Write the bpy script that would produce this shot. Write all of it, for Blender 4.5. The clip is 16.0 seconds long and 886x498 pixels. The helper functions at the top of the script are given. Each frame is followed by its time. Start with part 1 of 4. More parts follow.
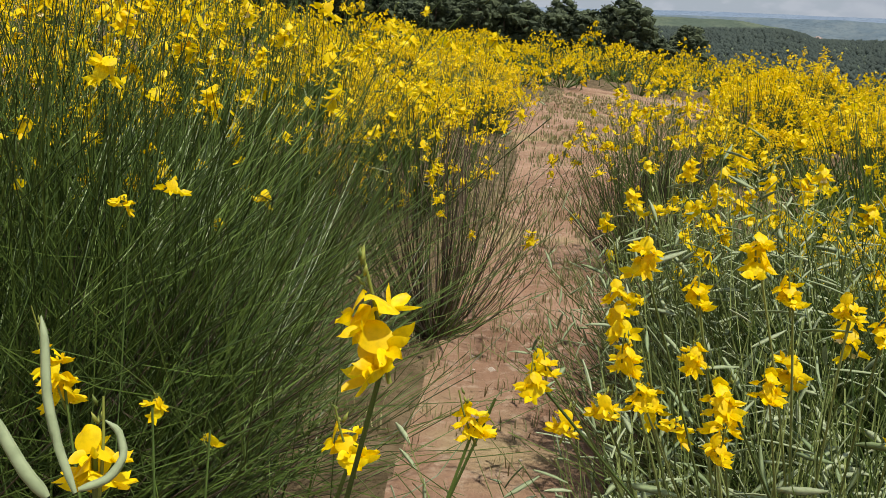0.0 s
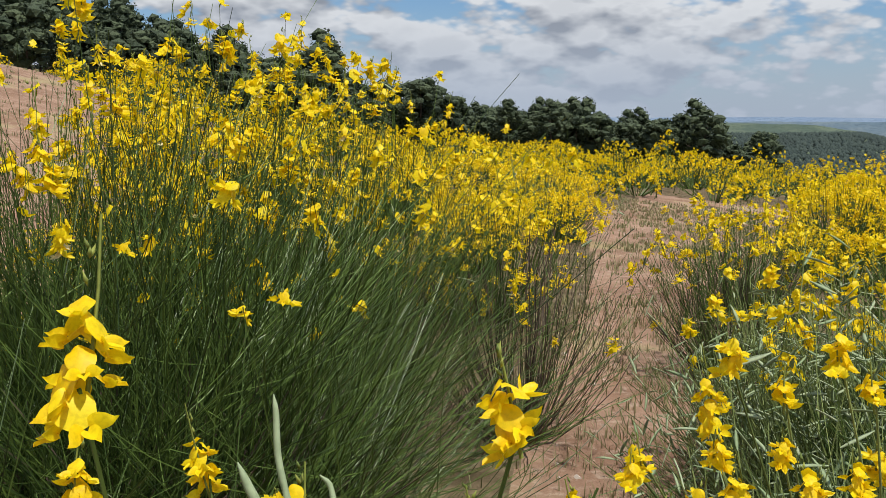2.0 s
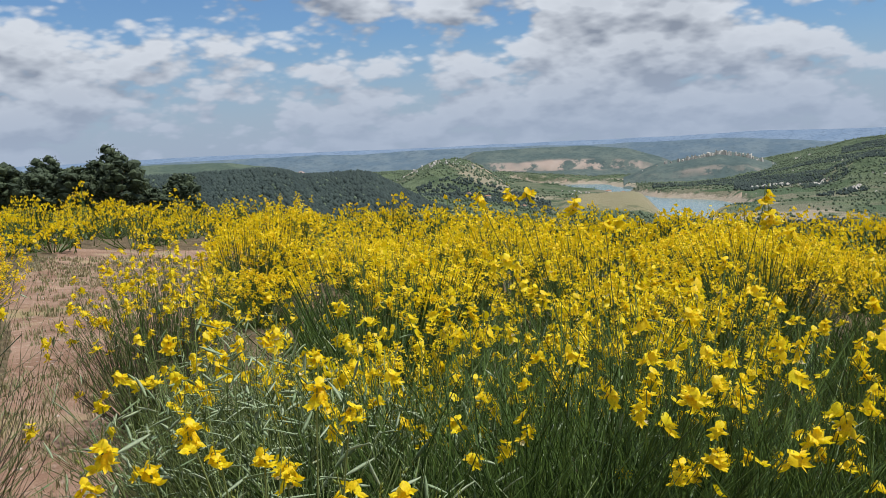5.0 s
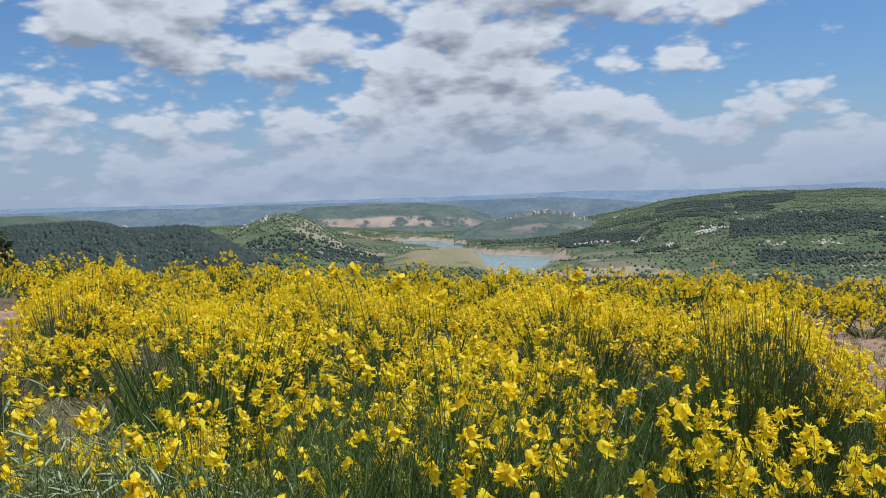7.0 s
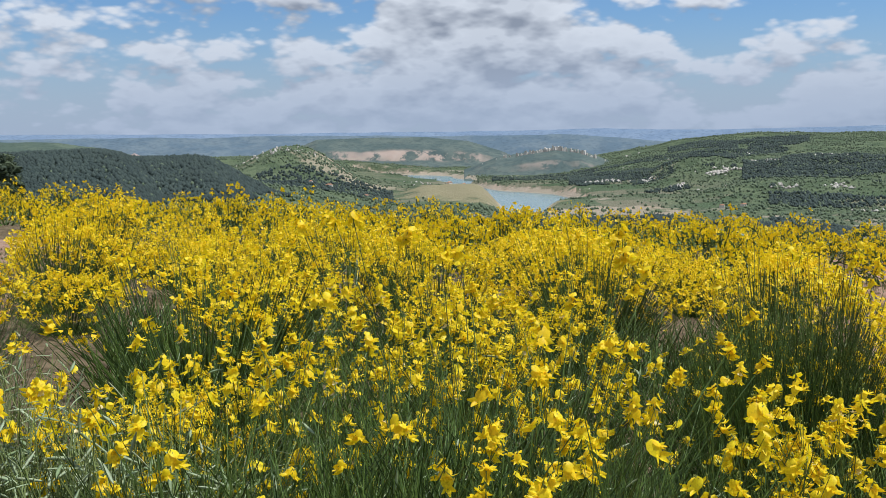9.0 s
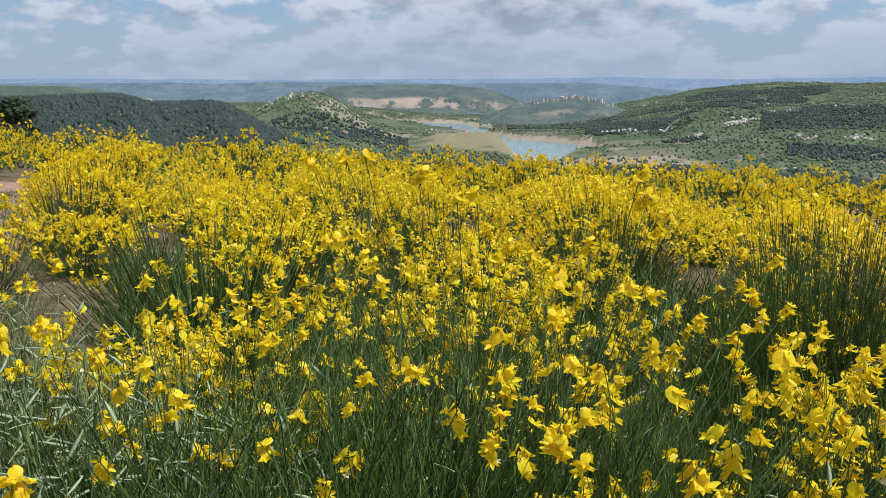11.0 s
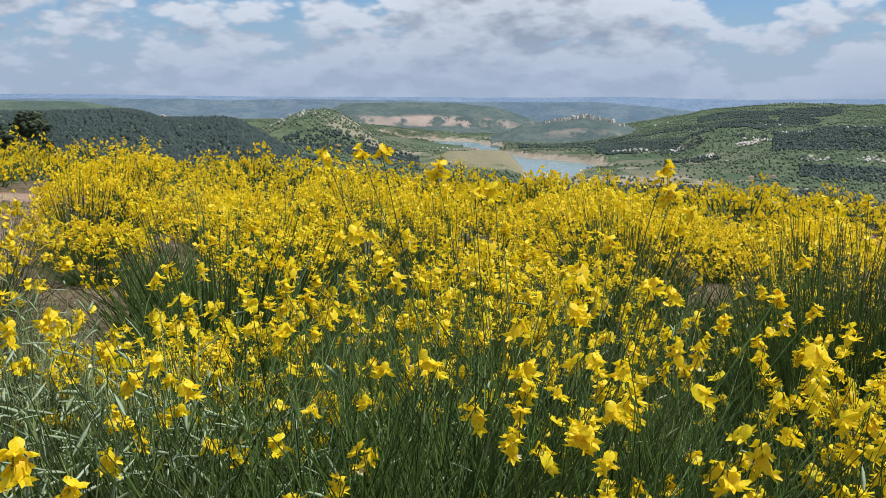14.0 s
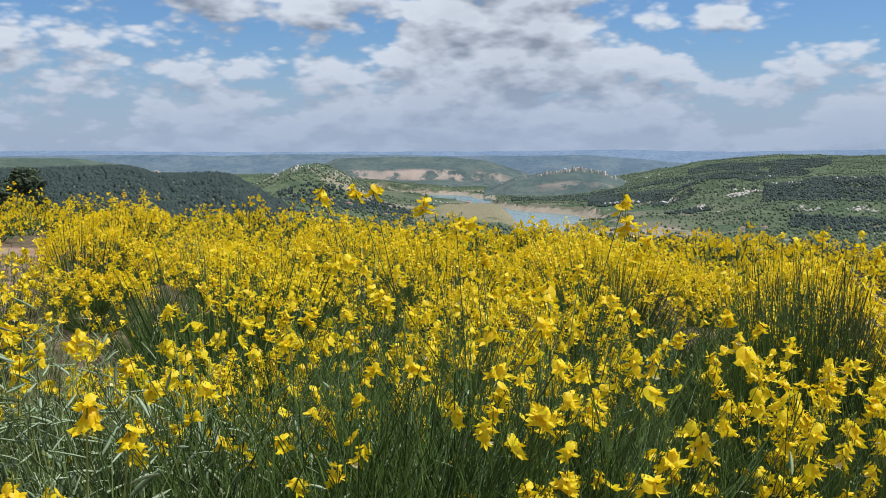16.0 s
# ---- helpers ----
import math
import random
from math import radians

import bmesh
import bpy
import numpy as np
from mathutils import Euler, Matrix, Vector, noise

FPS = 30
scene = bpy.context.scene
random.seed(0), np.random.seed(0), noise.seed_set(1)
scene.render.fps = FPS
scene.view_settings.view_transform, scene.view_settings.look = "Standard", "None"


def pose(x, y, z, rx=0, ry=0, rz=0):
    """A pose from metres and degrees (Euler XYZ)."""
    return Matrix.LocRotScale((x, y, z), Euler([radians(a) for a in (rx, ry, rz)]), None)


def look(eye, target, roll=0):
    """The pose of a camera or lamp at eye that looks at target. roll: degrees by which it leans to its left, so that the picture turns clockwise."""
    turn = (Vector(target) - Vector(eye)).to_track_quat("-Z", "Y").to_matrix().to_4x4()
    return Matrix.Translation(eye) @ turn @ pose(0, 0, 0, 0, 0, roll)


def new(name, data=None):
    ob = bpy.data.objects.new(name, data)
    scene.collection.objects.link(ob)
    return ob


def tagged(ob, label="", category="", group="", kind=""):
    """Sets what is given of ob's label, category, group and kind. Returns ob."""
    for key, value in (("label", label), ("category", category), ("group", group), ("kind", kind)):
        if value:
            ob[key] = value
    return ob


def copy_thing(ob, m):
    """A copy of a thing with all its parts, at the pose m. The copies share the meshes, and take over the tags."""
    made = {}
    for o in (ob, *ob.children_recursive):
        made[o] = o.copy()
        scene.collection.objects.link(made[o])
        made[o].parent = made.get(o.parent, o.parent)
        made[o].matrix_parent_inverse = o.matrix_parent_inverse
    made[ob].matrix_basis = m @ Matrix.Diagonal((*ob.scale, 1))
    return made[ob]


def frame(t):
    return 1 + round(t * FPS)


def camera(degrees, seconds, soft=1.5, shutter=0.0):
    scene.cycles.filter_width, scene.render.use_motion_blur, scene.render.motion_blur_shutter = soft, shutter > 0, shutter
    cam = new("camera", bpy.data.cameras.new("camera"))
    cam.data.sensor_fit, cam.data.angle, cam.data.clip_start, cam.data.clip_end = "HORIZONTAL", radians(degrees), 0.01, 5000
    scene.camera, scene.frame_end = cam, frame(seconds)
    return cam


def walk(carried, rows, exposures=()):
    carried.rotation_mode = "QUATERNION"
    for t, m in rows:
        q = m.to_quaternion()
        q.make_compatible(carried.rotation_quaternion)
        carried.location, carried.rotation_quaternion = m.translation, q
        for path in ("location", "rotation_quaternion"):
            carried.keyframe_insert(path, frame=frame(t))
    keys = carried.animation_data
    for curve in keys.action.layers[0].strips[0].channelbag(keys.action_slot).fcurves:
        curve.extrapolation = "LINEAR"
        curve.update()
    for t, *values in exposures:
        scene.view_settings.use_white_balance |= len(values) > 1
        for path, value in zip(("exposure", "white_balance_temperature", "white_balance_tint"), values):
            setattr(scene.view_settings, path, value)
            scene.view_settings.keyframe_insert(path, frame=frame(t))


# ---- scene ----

# ---- camera and its walk ----
cam = camera(50.0, 16.0, soft=0.66)
# seconds, place in metres, turn to the right, pitch and lean in degrees
ROWS = [
    (0.0, 0.030, 0.120, 1.518, 2.51, -14.43, 2.02), (0.5, 0.019, 0.126, 1.512, -0.12, -12.20, 1.68),
    (1.0, 0.017, 0.114, 1.517, -2.21, -10.96, 1.30), (1.5, 0.005, 0.061, 1.526, -2.46, -9.23, 0.79),
    (2.0, -0.008, -0.004, 1.539, -2.24, -7.92, 0.41), (2.5, -0.015, -0.203, 1.558, 1.81, -6.01, -0.62),
    (3.0, -0.018, -0.307, 1.589, 8.02, -5.05, 0.39), (3.5, -0.027, -0.350, 1.607, 15.87, -4.42, 0.21),
    (4.0, -0.004, -0.336, 1.617, 22.07, -4.57, -0.35), (4.5, 0.033, -0.302, 1.639, 26.79, -5.42, -1.89),
    (5.0, 0.038, -0.315, 1.692, 31.38, -6.08, -2.65), (5.2, 0.048, -0.317, 1.706, 32.90, -6.13, -2.55),
    (7.3, 0.009, -0.404, 1.779, 41.84, -2.87, -1.85), (7.5, -0.001, -0.415, 1.791, 41.64, -2.73, -1.75),
    (8.0, 0.015, -0.414, 1.804, 41.12, -3.04, -1.29), (8.5, 0.044, -0.382, 1.809, 40.63, -4.43, -0.76),
    (9.0, 0.364, 0.039, 1.778, 40.97, -6.99, -0.65), (9.5, 0.421, 0.095, 1.783, 40.68, -8.88, -0.55),
    (9.7, 0.425, 0.106, 1.774, 40.63, -9.34, -0.38), (12.0, 0.416, 0.102, 1.727, 39.74, -10.15, -0.10),
    (12.5, 0.417, 0.122, 1.708, 39.58, -9.95, -0.02), (13.0, 0.420, 0.136, 1.697, 39.46, -9.80, 0.17),
    (13.5, 0.425, 0.153, 1.679, 39.37, -9.59, 0.35), (14.0, 0.438, 0.158, 1.670, 39.46, -9.02, 0.31),
    (14.5, 0.448, 0.166, 1.635, 39.73, -7.96, 0.17), (15.0, 0.482, 0.175, 1.618, 39.73, -6.87, -0.11),
    (15.5, 0.475, 0.172, 1.624, 39.91, -6.38, -0.07), (16.0, 0.243, -0.123, 1.639, 39.84, -5.81, -0.13),
]
walk(cam, [(t, pose(x, y, z, 90 + pitch, 0, -yaw) @ pose(0, 0, 0, 0, 0, lean))
           for t, x, y, z, yaw, pitch, lean in ROWS],
     exposures=[(0.0, -0.02, 6900, 10), (1.0, -0.03, 6600, 10), (3.0, -0.08, 6350, 10), (5.0, -0.12, 6100, 10), (8.0, -0.14, 5850, 10), (9.5, -0.02, 5950, 10), (15.5, -0.02, 5950, 10), (16.0, -0.08, 5900, 10)])

EYE = 1.5


def to_xy(az, r):
    """Plan place from degrees to the right of +y and metres."""
    return r * np.sin(np.radians(az)), r * np.cos(np.radians(az))


# ---- node helpers ----
def node(tree, kind, inputs=None, operation=None):
    n = tree.nodes.new(kind)
    if operation:
        n.operation = operation
    for key, value in (inputs or {}).items():
        if isinstance(value, bpy.types.NodeSocket):
            tree.links.new(value, n.inputs[key])
        else:
            n.inputs[key].default_value = value
    return n


def maths(tree, op, a, b=0.0, c=0.0, clamp=False):
    n = node(tree, "ShaderNodeMath", {0: a, 1: b, 2: c}, operation=op)
    n.use_clamp = clamp
    return n.outputs[0]


def mix(tree, fac, a, b):
    n = tree.nodes.new("ShaderNodeMix")
    n.data_type = "RGBA"
    for key, value in ((0, fac), (6, a), (7, b)):
        if isinstance(value, bpy.types.NodeSocket):
            tree.links.new(value, n.inputs[key])
        else:
            n.inputs[key].default_value = value if key == 0 else (*value, 1.0)
    return n.outputs[2]


def step(tree, value, lo, hi):
    n = node(tree, "ShaderNodeMapRange", {0: value, 1: lo, 2: hi, 3: 0.0, 4: 1.0})
    n.interpolation_type = "SMOOTHSTEP"
    return n.outputs[0]


def fbm(tree, vector, scale, detail=4.0, rough=0.55, lac=2.0):
    n = node(tree, "ShaderNodeTexNoise", {"Vector": vector, "Scale": scale, "Detail": detail, "Roughness": rough, "Lacunarity": lac})
    return n.outputs[0]


# ---- world, sun ----
SUN_EL, SUN_AZ = 67.0, 132.0
world = bpy.data.worlds.new("sky")
scene.world = world
world.use_nodes = True
wt = world.node_tree
wt.nodes.clear()
sky = node(wt, "ShaderNodeTexSky")
sky.sky_type, sky.sun_disc = "NISHITA", False
sky.sun_elevation, sky.sun_rotation = radians(SUN_EL), radians(SUN_AZ)
sky.air_density, sky.dust_density, sky.ozone_density = 1.0, 0.6, 1.6
way = node(wt, "ShaderNodeTexCoord").outputs["Generated"]
split = node(wt, "ShaderNodeSeparateXYZ", {0: way})
up = maths(wt, "MAXIMUM", split.outputs[2], 0.0)


def cloud_field(lift):
    """Thickness of the heaped clouds: large banks, towers on them, small billows; denser towards the horizon."""
    high = maths(wt, "ADD", up, lift)
    squash = maths(wt, "DIVIDE", 1.0, maths(wt, "ADD", high, 0.50))
    p = node(wt, "ShaderNodeCombineXYZ", {0: maths(wt, "MULTIPLY", split.outputs[0], squash),
                                          1: maths(wt, "MULTIPLY", split.outputs[1], squash),
                                          2: maths(wt, "MULTIPLY_ADD", high, 2.2, CLOUD_SEED)}).outputs[0]
    big = fbm(wt, p, 1.25, 2.0, 0.5)
    puff = fbm(wt, p, 3.9, 8.0, 0.54)
    lump = node(wt, "ShaderNodeTexVoronoi", {"Vector": p, "Scale": 8.5, "Detail": 3.0, "Roughness": 0.55})
    lump.feature = "SMOOTH_F1"
    lump.inputs["Smoothness"].default_value = 0.5
    curl = maths(wt, "MULTIPLY_ADD", lump.outputs["Distance"], -0.26, 0.122)
    body = maths(wt, "ADD", curl, maths(wt, "MULTIPLY_ADD", big, 0.66, maths(wt, "MULTIPLY", puff, 0.46)))
    clear = maths(wt, "MULTIPLY", step(wt, split.outputs[0], 0.64, 0.90), -0.09)
    return maths(wt, "ADD", maths(wt, "ADD", body, clear), maths(wt, "MULTIPLY", step(wt, high, 0.17, 0.05), 0.06))


CLOUD_SEED = 4.37
dense = cloud_field(0.0)
above = cloud_field(0.020)
cover = step(wt, dense, 0.340, 0.425)
lit = maths(wt, "MULTIPLY_ADD", maths(wt, "SUBTRACT", dense, above), 5.5, 0.66, clamp=True)
thick = step(wt, dense, 0.43, 0.58)
lit = maths(wt, "SUBTRACT", lit, maths(wt, "MULTIPLY", thick, 0.20), clamp=True)
cloud = mix(wt, lit, (0.285, 0.315, 0.37), (0.73, 0.75, 0.775))
blue = node(wt, "ShaderNodeVectorMath", {0: sky.outputs[0], 1: (0.066, 0.084, 0.105)}, operation="MULTIPLY").outputs[0]
air = mix(wt, cover, blue, cloud)
low = step(wt, up, 0.125, 0.0)
air = mix(wt, maths(wt, "MULTIPLY", low, 0.85), air, (0.405, 0.472, 0.580))
back = node(wt, "ShaderNodeBackground", {0: air, 1: 1.0})
wt.links.new(back.outputs[0], node(wt, "ShaderNodeOutputWorld").inputs[0])

sun = new("sun", bpy.data.lights.new("sun", "SUN"))
sun.data.energy, sun.data.angle, sun.data.color = 5.0, radians(1.2), (1.0, 0.955, 0.88)
sx, sy = to_xy(SUN_AZ, 1.0)
sun.matrix_world = look((0, 0, 60), (-sx * math.cos(radians(SUN_EL)), -sy * math.cos(radians(SUN_EL)), 60 - math.sin(radians(SUN_EL))))


# ---- materials ----
def material(name):
    m = bpy.data.materials.new(name)
    m.use_nodes = True
    t = m.node_tree
    return m, t, t.nodes["Principled BSDF"]


def position(t):
    return node(t, "ShaderNodeNewGeometry").outputs["Position"]


def island(t):
    return node(t, "ShaderNodeNewGeometry").outputs["Random Per Island"]


def bump(t, height, distance, strength=1.0):
    return node(t, "ShaderNodeBump", {"Height": height, "Distance": distance, "Strength": strength}).outputs[0]


def leafy(name, dark, light, rough=0.6, through_light=0.25, grain=30.0, tip=None, relief=0.0):
    """Matt plant tissue, mottled, each piece a little different; lets some light through."""
    m, t, b = material(name)
    pos = position(t)
    base = mix(t, island(t), dark, light)
    base = mix(t, maths(t, "MULTIPLY", step(t, fbm(t, pos, grain, 3.0), 0.4, 0.7), 0.35), base, tuple(0.6 * c for c in dark))
    if tip:
        base = mix(t, maths(t, "MULTIPLY", step(t, fbm(t, pos, 1.7, 2.0), 0.45, 0.68), 0.7), base, tip)
    t.links.new(base, b.inputs["Base Color"])
    b.inputs["Roughness"].default_value = rough
    b.inputs["Specular IOR Level"].default_value = 0.3
    if relief:
        t.links.new(bump(t, fbm(t, pos, relief, 4.0, 0.7), 0.6 / relief, 1.0), b.inputs["Normal"])
    if through_light:
        tr = node(t, "ShaderNodeBsdfTranslucent", {0: base})
        mx = node(t, "ShaderNodeMixShader", {0: through_light, 1: b.outputs[0], 2: tr.outputs[0]})
        t.links.new(mx.outputs[0], t.nodes["Material Output"].inputs[0])
    return m


PETAL = leafy("yellow petals", (0.92, 0.645, 0.003), (0.98, 0.80, 0.008), 0.5, 0.42, 220.0)
PALE = leafy("faded petals", (0.85, 0.72, 0.30), (0.9, 0.82, 0.6), 0.6, 0.3, 220.0)
RUSH = leafy("green rush stems", (0.022, 0.044, 0.010), (0.118, 0.184, 0.036), 0.42, 0.0, 25.0)
SILVER = leafy("grey-green stems", (0.070, 0.104, 0.028), (0.265, 0.318, 0.105), 0.5, 0.0, 25.0)
TWIG = leafy("dry brown twigs", (0.045, 0.034, 0.025), (0.15, 0.112, 0.080), 0.85, 0.0, 60.0)
POD = leafy("downy green pods", (0.22, 0.30, 0.14), (0.42, 0.48, 0.30), 0.6, 0.15, 120.0)
BUD = leafy("green buds", (0.12, 0.17, 0.035), (0.30, 0.32, 0.06), 0.55, 0.1, 120.0)
NEEDLE = leafy("pine needles", (0.030, 0.046, 0.024), (0.086, 0.112, 0.054), 0.7, 0.05, 4.0, relief=3.0)
BARK = leafy("pine bark", (0.07, 0.052, 0.04), (0.14, 0.105, 0.08), 0.9, 0.0, 18.0)
WOODS = leafy("distant woods", (0.070, 0.098, 0.058), (0.112, 0.144, 0.082), 0.85, 0.0, 0.02)
# cloud shade is put into this colour, with a little haze blue
SHADED_PINES = leafy("distant pines darkened for cloud shade", (0.022, 0.036, 0.033), (0.042, 0.060, 0.050), 0.85, 0.0, 0.02)
STRAW = leafy("dry grass", (0.22, 0.19, 0.09), (0.46, 0.41, 0.24), 0.7, 0.3, 40.0, tip=(0.16, 0.20, 0.07))
STONE = leafy("pale stones", (0.30, 0.23, 0.18), (0.52, 0.45, 0.38), 0.9, 0.0, 60.0)
WALLS = leafy("pale render walls", (0.55, 0.50, 0.44), (0.78, 0.74, 0.68), 0.85, 0.0, 0.4)


def ground_material():
    """Red-brown soil with stones and dry grass near by; scrub, fields and bare rock on the hills."""
    m, t, b = material("soil scrub and rock")
    pos = position(t)
    geo = node(t, "ShaderNodeNewGeometry")
    away = node(t, "ShaderNodeVectorMath", {0: pos}, operation="LENGTH").outputs["Value"]
    soil = mix(t, step(t, fbm(t, pos, 0.9, 6.0, 0.6), 0.35, 0.68), (0.205, 0.120, 0.078), (0.335, 0.220, 0.155))
    soil = mix(t, maths(t, "MULTIPLY", step(t, fbm(t, pos, 14.0, 5.0, 0.6), 0.5, 0.7), 0.6), soil, (0.42, 0.33, 0.25))
    soil = mix(t, maths(t, "MULTIPLY", step(t, fbm(t, pos, 0.45, 5.0, 0.65), 0.52, 0.66), 0.7), soil, (0.29, 0.25, 0.125))
    weeds = mix(t, step(t, fbm(t, pos, 5.0, 5.0, 0.65), 0.38, 0.62), (0.085, 0.064, 0.036), (0.165, 0.125, 0.075))
    cover = node(t, "ShaderNodeAttribute")
    cover.attribute_name = "plant_cover"
    ragged = maths(t, "ADD", cover.outputs["Fac"], maths(t, "MULTIPLY_ADD", fbm(t, pos, 2.2, 5.0, 0.65), 1.4, -0.7))
    soil = mix(t, step(t, ragged, 0.35, 0.65), soil, weeds)
    scrub = mix(t, step(t, fbm(t, pos, 0.020, 7.0, 0.66), 0.40, 0.60), (0.075, 0.104, 0.054), (0.128, 0.158, 0.085))
    canopy = fbm(t, pos, 0.11, 4.0, 0.7)
    trees = maths(t, "MULTIPLY", step(t, canopy, 0.46, 0.56), step(t, fbm(t, pos, 0.0062, 5.0, 0.6), 0.38, 0.56))
    scrub = mix(t, maths(t, "MULTIPLY", trees, 0.6), scrub, (0.042, 0.064, 0.040))
    scrub = mix(t, maths(t, "MULTIPLY", step(t, fbm(t, pos, 0.0052, 6.0, 0.62), 0.58, 0.68), 0.4), scrub, (0.17, 0.165, 0.110))
    fields = node(t, "ShaderNodeTexVoronoi", {"Vector": pos, "Scale": 0.011})
    field = mix(t, step(t, node(t, "ShaderNodeSeparateColor", {0: fields.outputs["Color"]}).outputs[0], 0.2, 0.8), (0.070, 0.105, 0.055), (0.19, 0.175, 0.120))
    height = node(t, "ShaderNodeSeparateXYZ", {0: pos}).outputs[2]
    floor = step(t, height, -92.0, -125.0)
    scrub = mix(t, maths(t, "MULTIPLY", floor, maths(t, "MULTIPLY", step(t, fbm(t, pos, 0.004, 3.0), 0.46, 0.56), 0.8)), scrub, field)
    steep = step(t, node(t, "ShaderNodeSeparateXYZ", {0: geo.outputs["True Normal"]}).outputs[2], 0.95, 0.84)
    crag = maths(t, "MULTIPLY", steep, step(t, fbm(t, pos, 0.013, 6.0, 0.65), 0.46, 0.58))
    rock = mix(t, fbm(t, pos, 0.03, 5.0), (0.30, 0.20, 0.14), (0.56, 0.45, 0.35))
    scrub = mix(t, crag, scrub, rock)
    for az, off, reach, dry in ((42.9, 1900, 170.0, (0.27, 0.235, 0.140)), (35.2, 2080, 150.0, (0.30, 0.26, 0.18)), (50.6, 1640, 120.0, (0.34, 0.28, 0.20))):
        gx, gy = to_xy(az, off)
        apart = node(t, "ShaderNodeVectorMath", {0: pos, 1: (float(gx), float(gy), -130.0)}, operation="DISTANCE").outputs["Value"]
        apart = maths(t, "ADD", apart, maths(t, "MULTIPLY_ADD", fbm(t, pos, 0.012, 5.0, 0.65), 260.0, -130.0))
        scrub = mix(t, maths(t, "MULTIPLY", step(t, apart, reach, reach * 0.75), 0.85), scrub, dry)
    ragged_shore = maths(t, "ADD", height, maths(t, "MULTIPLY_ADD", fbm(t, pos, 0.02, 5.0, 0.65), 44.0, -22.0))
    shore = maths(t, "MULTIPLY", step(t, ragged_shore, LAKE_Z + 13.0, LAKE_Z + 5.0), 0.85)
    scrub = mix(t, shore, scrub, (0.40, 0.335, 0.255))
    col = mix(t, step(t, away, 55.0, 140.0), soil, scrub)
    t.links.new(col, b.inputs["Base Color"])
    b.inputs["Roughness"].default_value = 0.95
    b.inputs["Specular IOR Level"].default_value = 0.1
    fine = node(t, "ShaderNodeBump", {"Height": fbm(t, pos, 22.0, 6.0, 0.65), "Distance": 0.03, "Strength": 0.8})
    crowns = maths(t, "MULTIPLY", canopy, step(t, away, 200.0, 900.0))
    rough_land = node(t, "ShaderNodeBump", {"Height": crowns, "Distance": 9.0, "Strength": 0.8, "Normal": fine.outputs[0]})
    t.links.new(rough_land.outputs[0], b.inputs["Normal"])
    return m


def water_material():
    m, t, b = material("turquoise lake water")
    pos = position(t)
    t.links.new(mix(t, fbm(t, pos, 0.004, 3.0), (0.12, 0.20, 0.215), (0.17, 0.26, 0.27)), b.inputs["Base Color"])
    b.inputs["Roughness"].default_value = 0.22
    t.links.new(bump(t, fbm(t, pos, 0.6, 3.0), 0.05, 0.4), b.inputs["Normal"])
    return m


def far_material(name, a, c, rock=False):
    m, t, b = material(name)
    pos = position(t)
    col = mix(t, step(t, fbm(t, pos, 0.009, 7.0, 0.7), 0.4, 0.62), a, c)
    col = mix(t, maths(t, "MULTIPLY", step(t, fbm(t, pos, 0.05, 3.0, 0.7), 0.5, 0.62), 0.4), col, tuple(0.65 * k for k in a))
    if rock:
        steep = step(t, node(t, "ShaderNodeSeparateXYZ", {0: node(t, "ShaderNodeNewGeometry").outputs["Normal"]}).outputs[2], 0.94, 0.80)
        bare_rock = maths(t, "MULTIPLY", steep, step(t, fbm(t, pos, 0.012, 6.0, 0.7), 0.43, 0.53))
        col = mix(t, bare_rock, col, mix(t, fbm(t, pos, 0.02, 4.0), (0.28, 0.20, 0.165), (0.44, 0.37, 0.31)))
    t.links.new(col, b.inputs["Base Color"])
    b.inputs["Roughness"].default_value = 1.0
    b.inputs["Specular IOR Level"].default_value = 0.0
    return m


LAKE_Z = -149.0
GROUND = ground_material()
WATER = water_material()


# ---- meshes ----
def mesh_of(name, verts, faces, mats, which=None, smooth=False):
    """A mesh from arrays; faces is a list of index arrays (k, 3) or (k, 4); which: one material number for each array."""
    me = bpy.data.meshes.new(name)
    verts = np.asarray(verts, dtype=np.float32).reshape(-1, 3)
    faces = [np.asarray(f, dtype=np.int32) for f in faces]
    which = which or [0] * len(faces)
    keep = [(f, w) for f, w in zip(faces, which) if len(f)]
    me.vertices.add(len(verts))
    me.vertices.foreach_set("co", verts.ravel())
    loops = np.concatenate([f.ravel() for f, _ in keep])
    sizes = np.concatenate([np.full(len(f), f.shape[1], np.int32) for f, _ in keep])
    me.loops.add(len(loops))
    me.loops.foreach_set("vertex_index", loops)
    me.polygons.add(len(sizes))
    me.polygons.foreach_set("loop_start", np.concatenate(([0], np.cumsum(sizes)[:-1])).astype(np.int32))
    for m in mats:
        me.materials.append(m)
    me.polygons.foreach_set("material_index", np.concatenate([np.full(len(f), w, np.int32) for f, w in keep]))
    me.polygons.foreach_set("use_smooth", np.full(len(sizes), smooth))
    me.update(calc_edges=True)
    me.validate()
    return me


class Heap:
    """Gathers geometry of one mesh."""

    def __init__(self):
        self.v, self.f, self.w, self.n = [], [], [], 0

    def add(self, verts, faces, mat=0):
        self.v.append(np.asarray(verts, float).reshape(-1, 3))
        for f in faces:
            self.f.append(np.asarray(f, int) + self.n)
            self.w.append(mat)
        self.n += len(self.v[-1])

    def mesh(self, name, mats, smooth=False):
        return mesh_of(name, np.concatenate(self.v), self.f, mats, self.w, smooth)


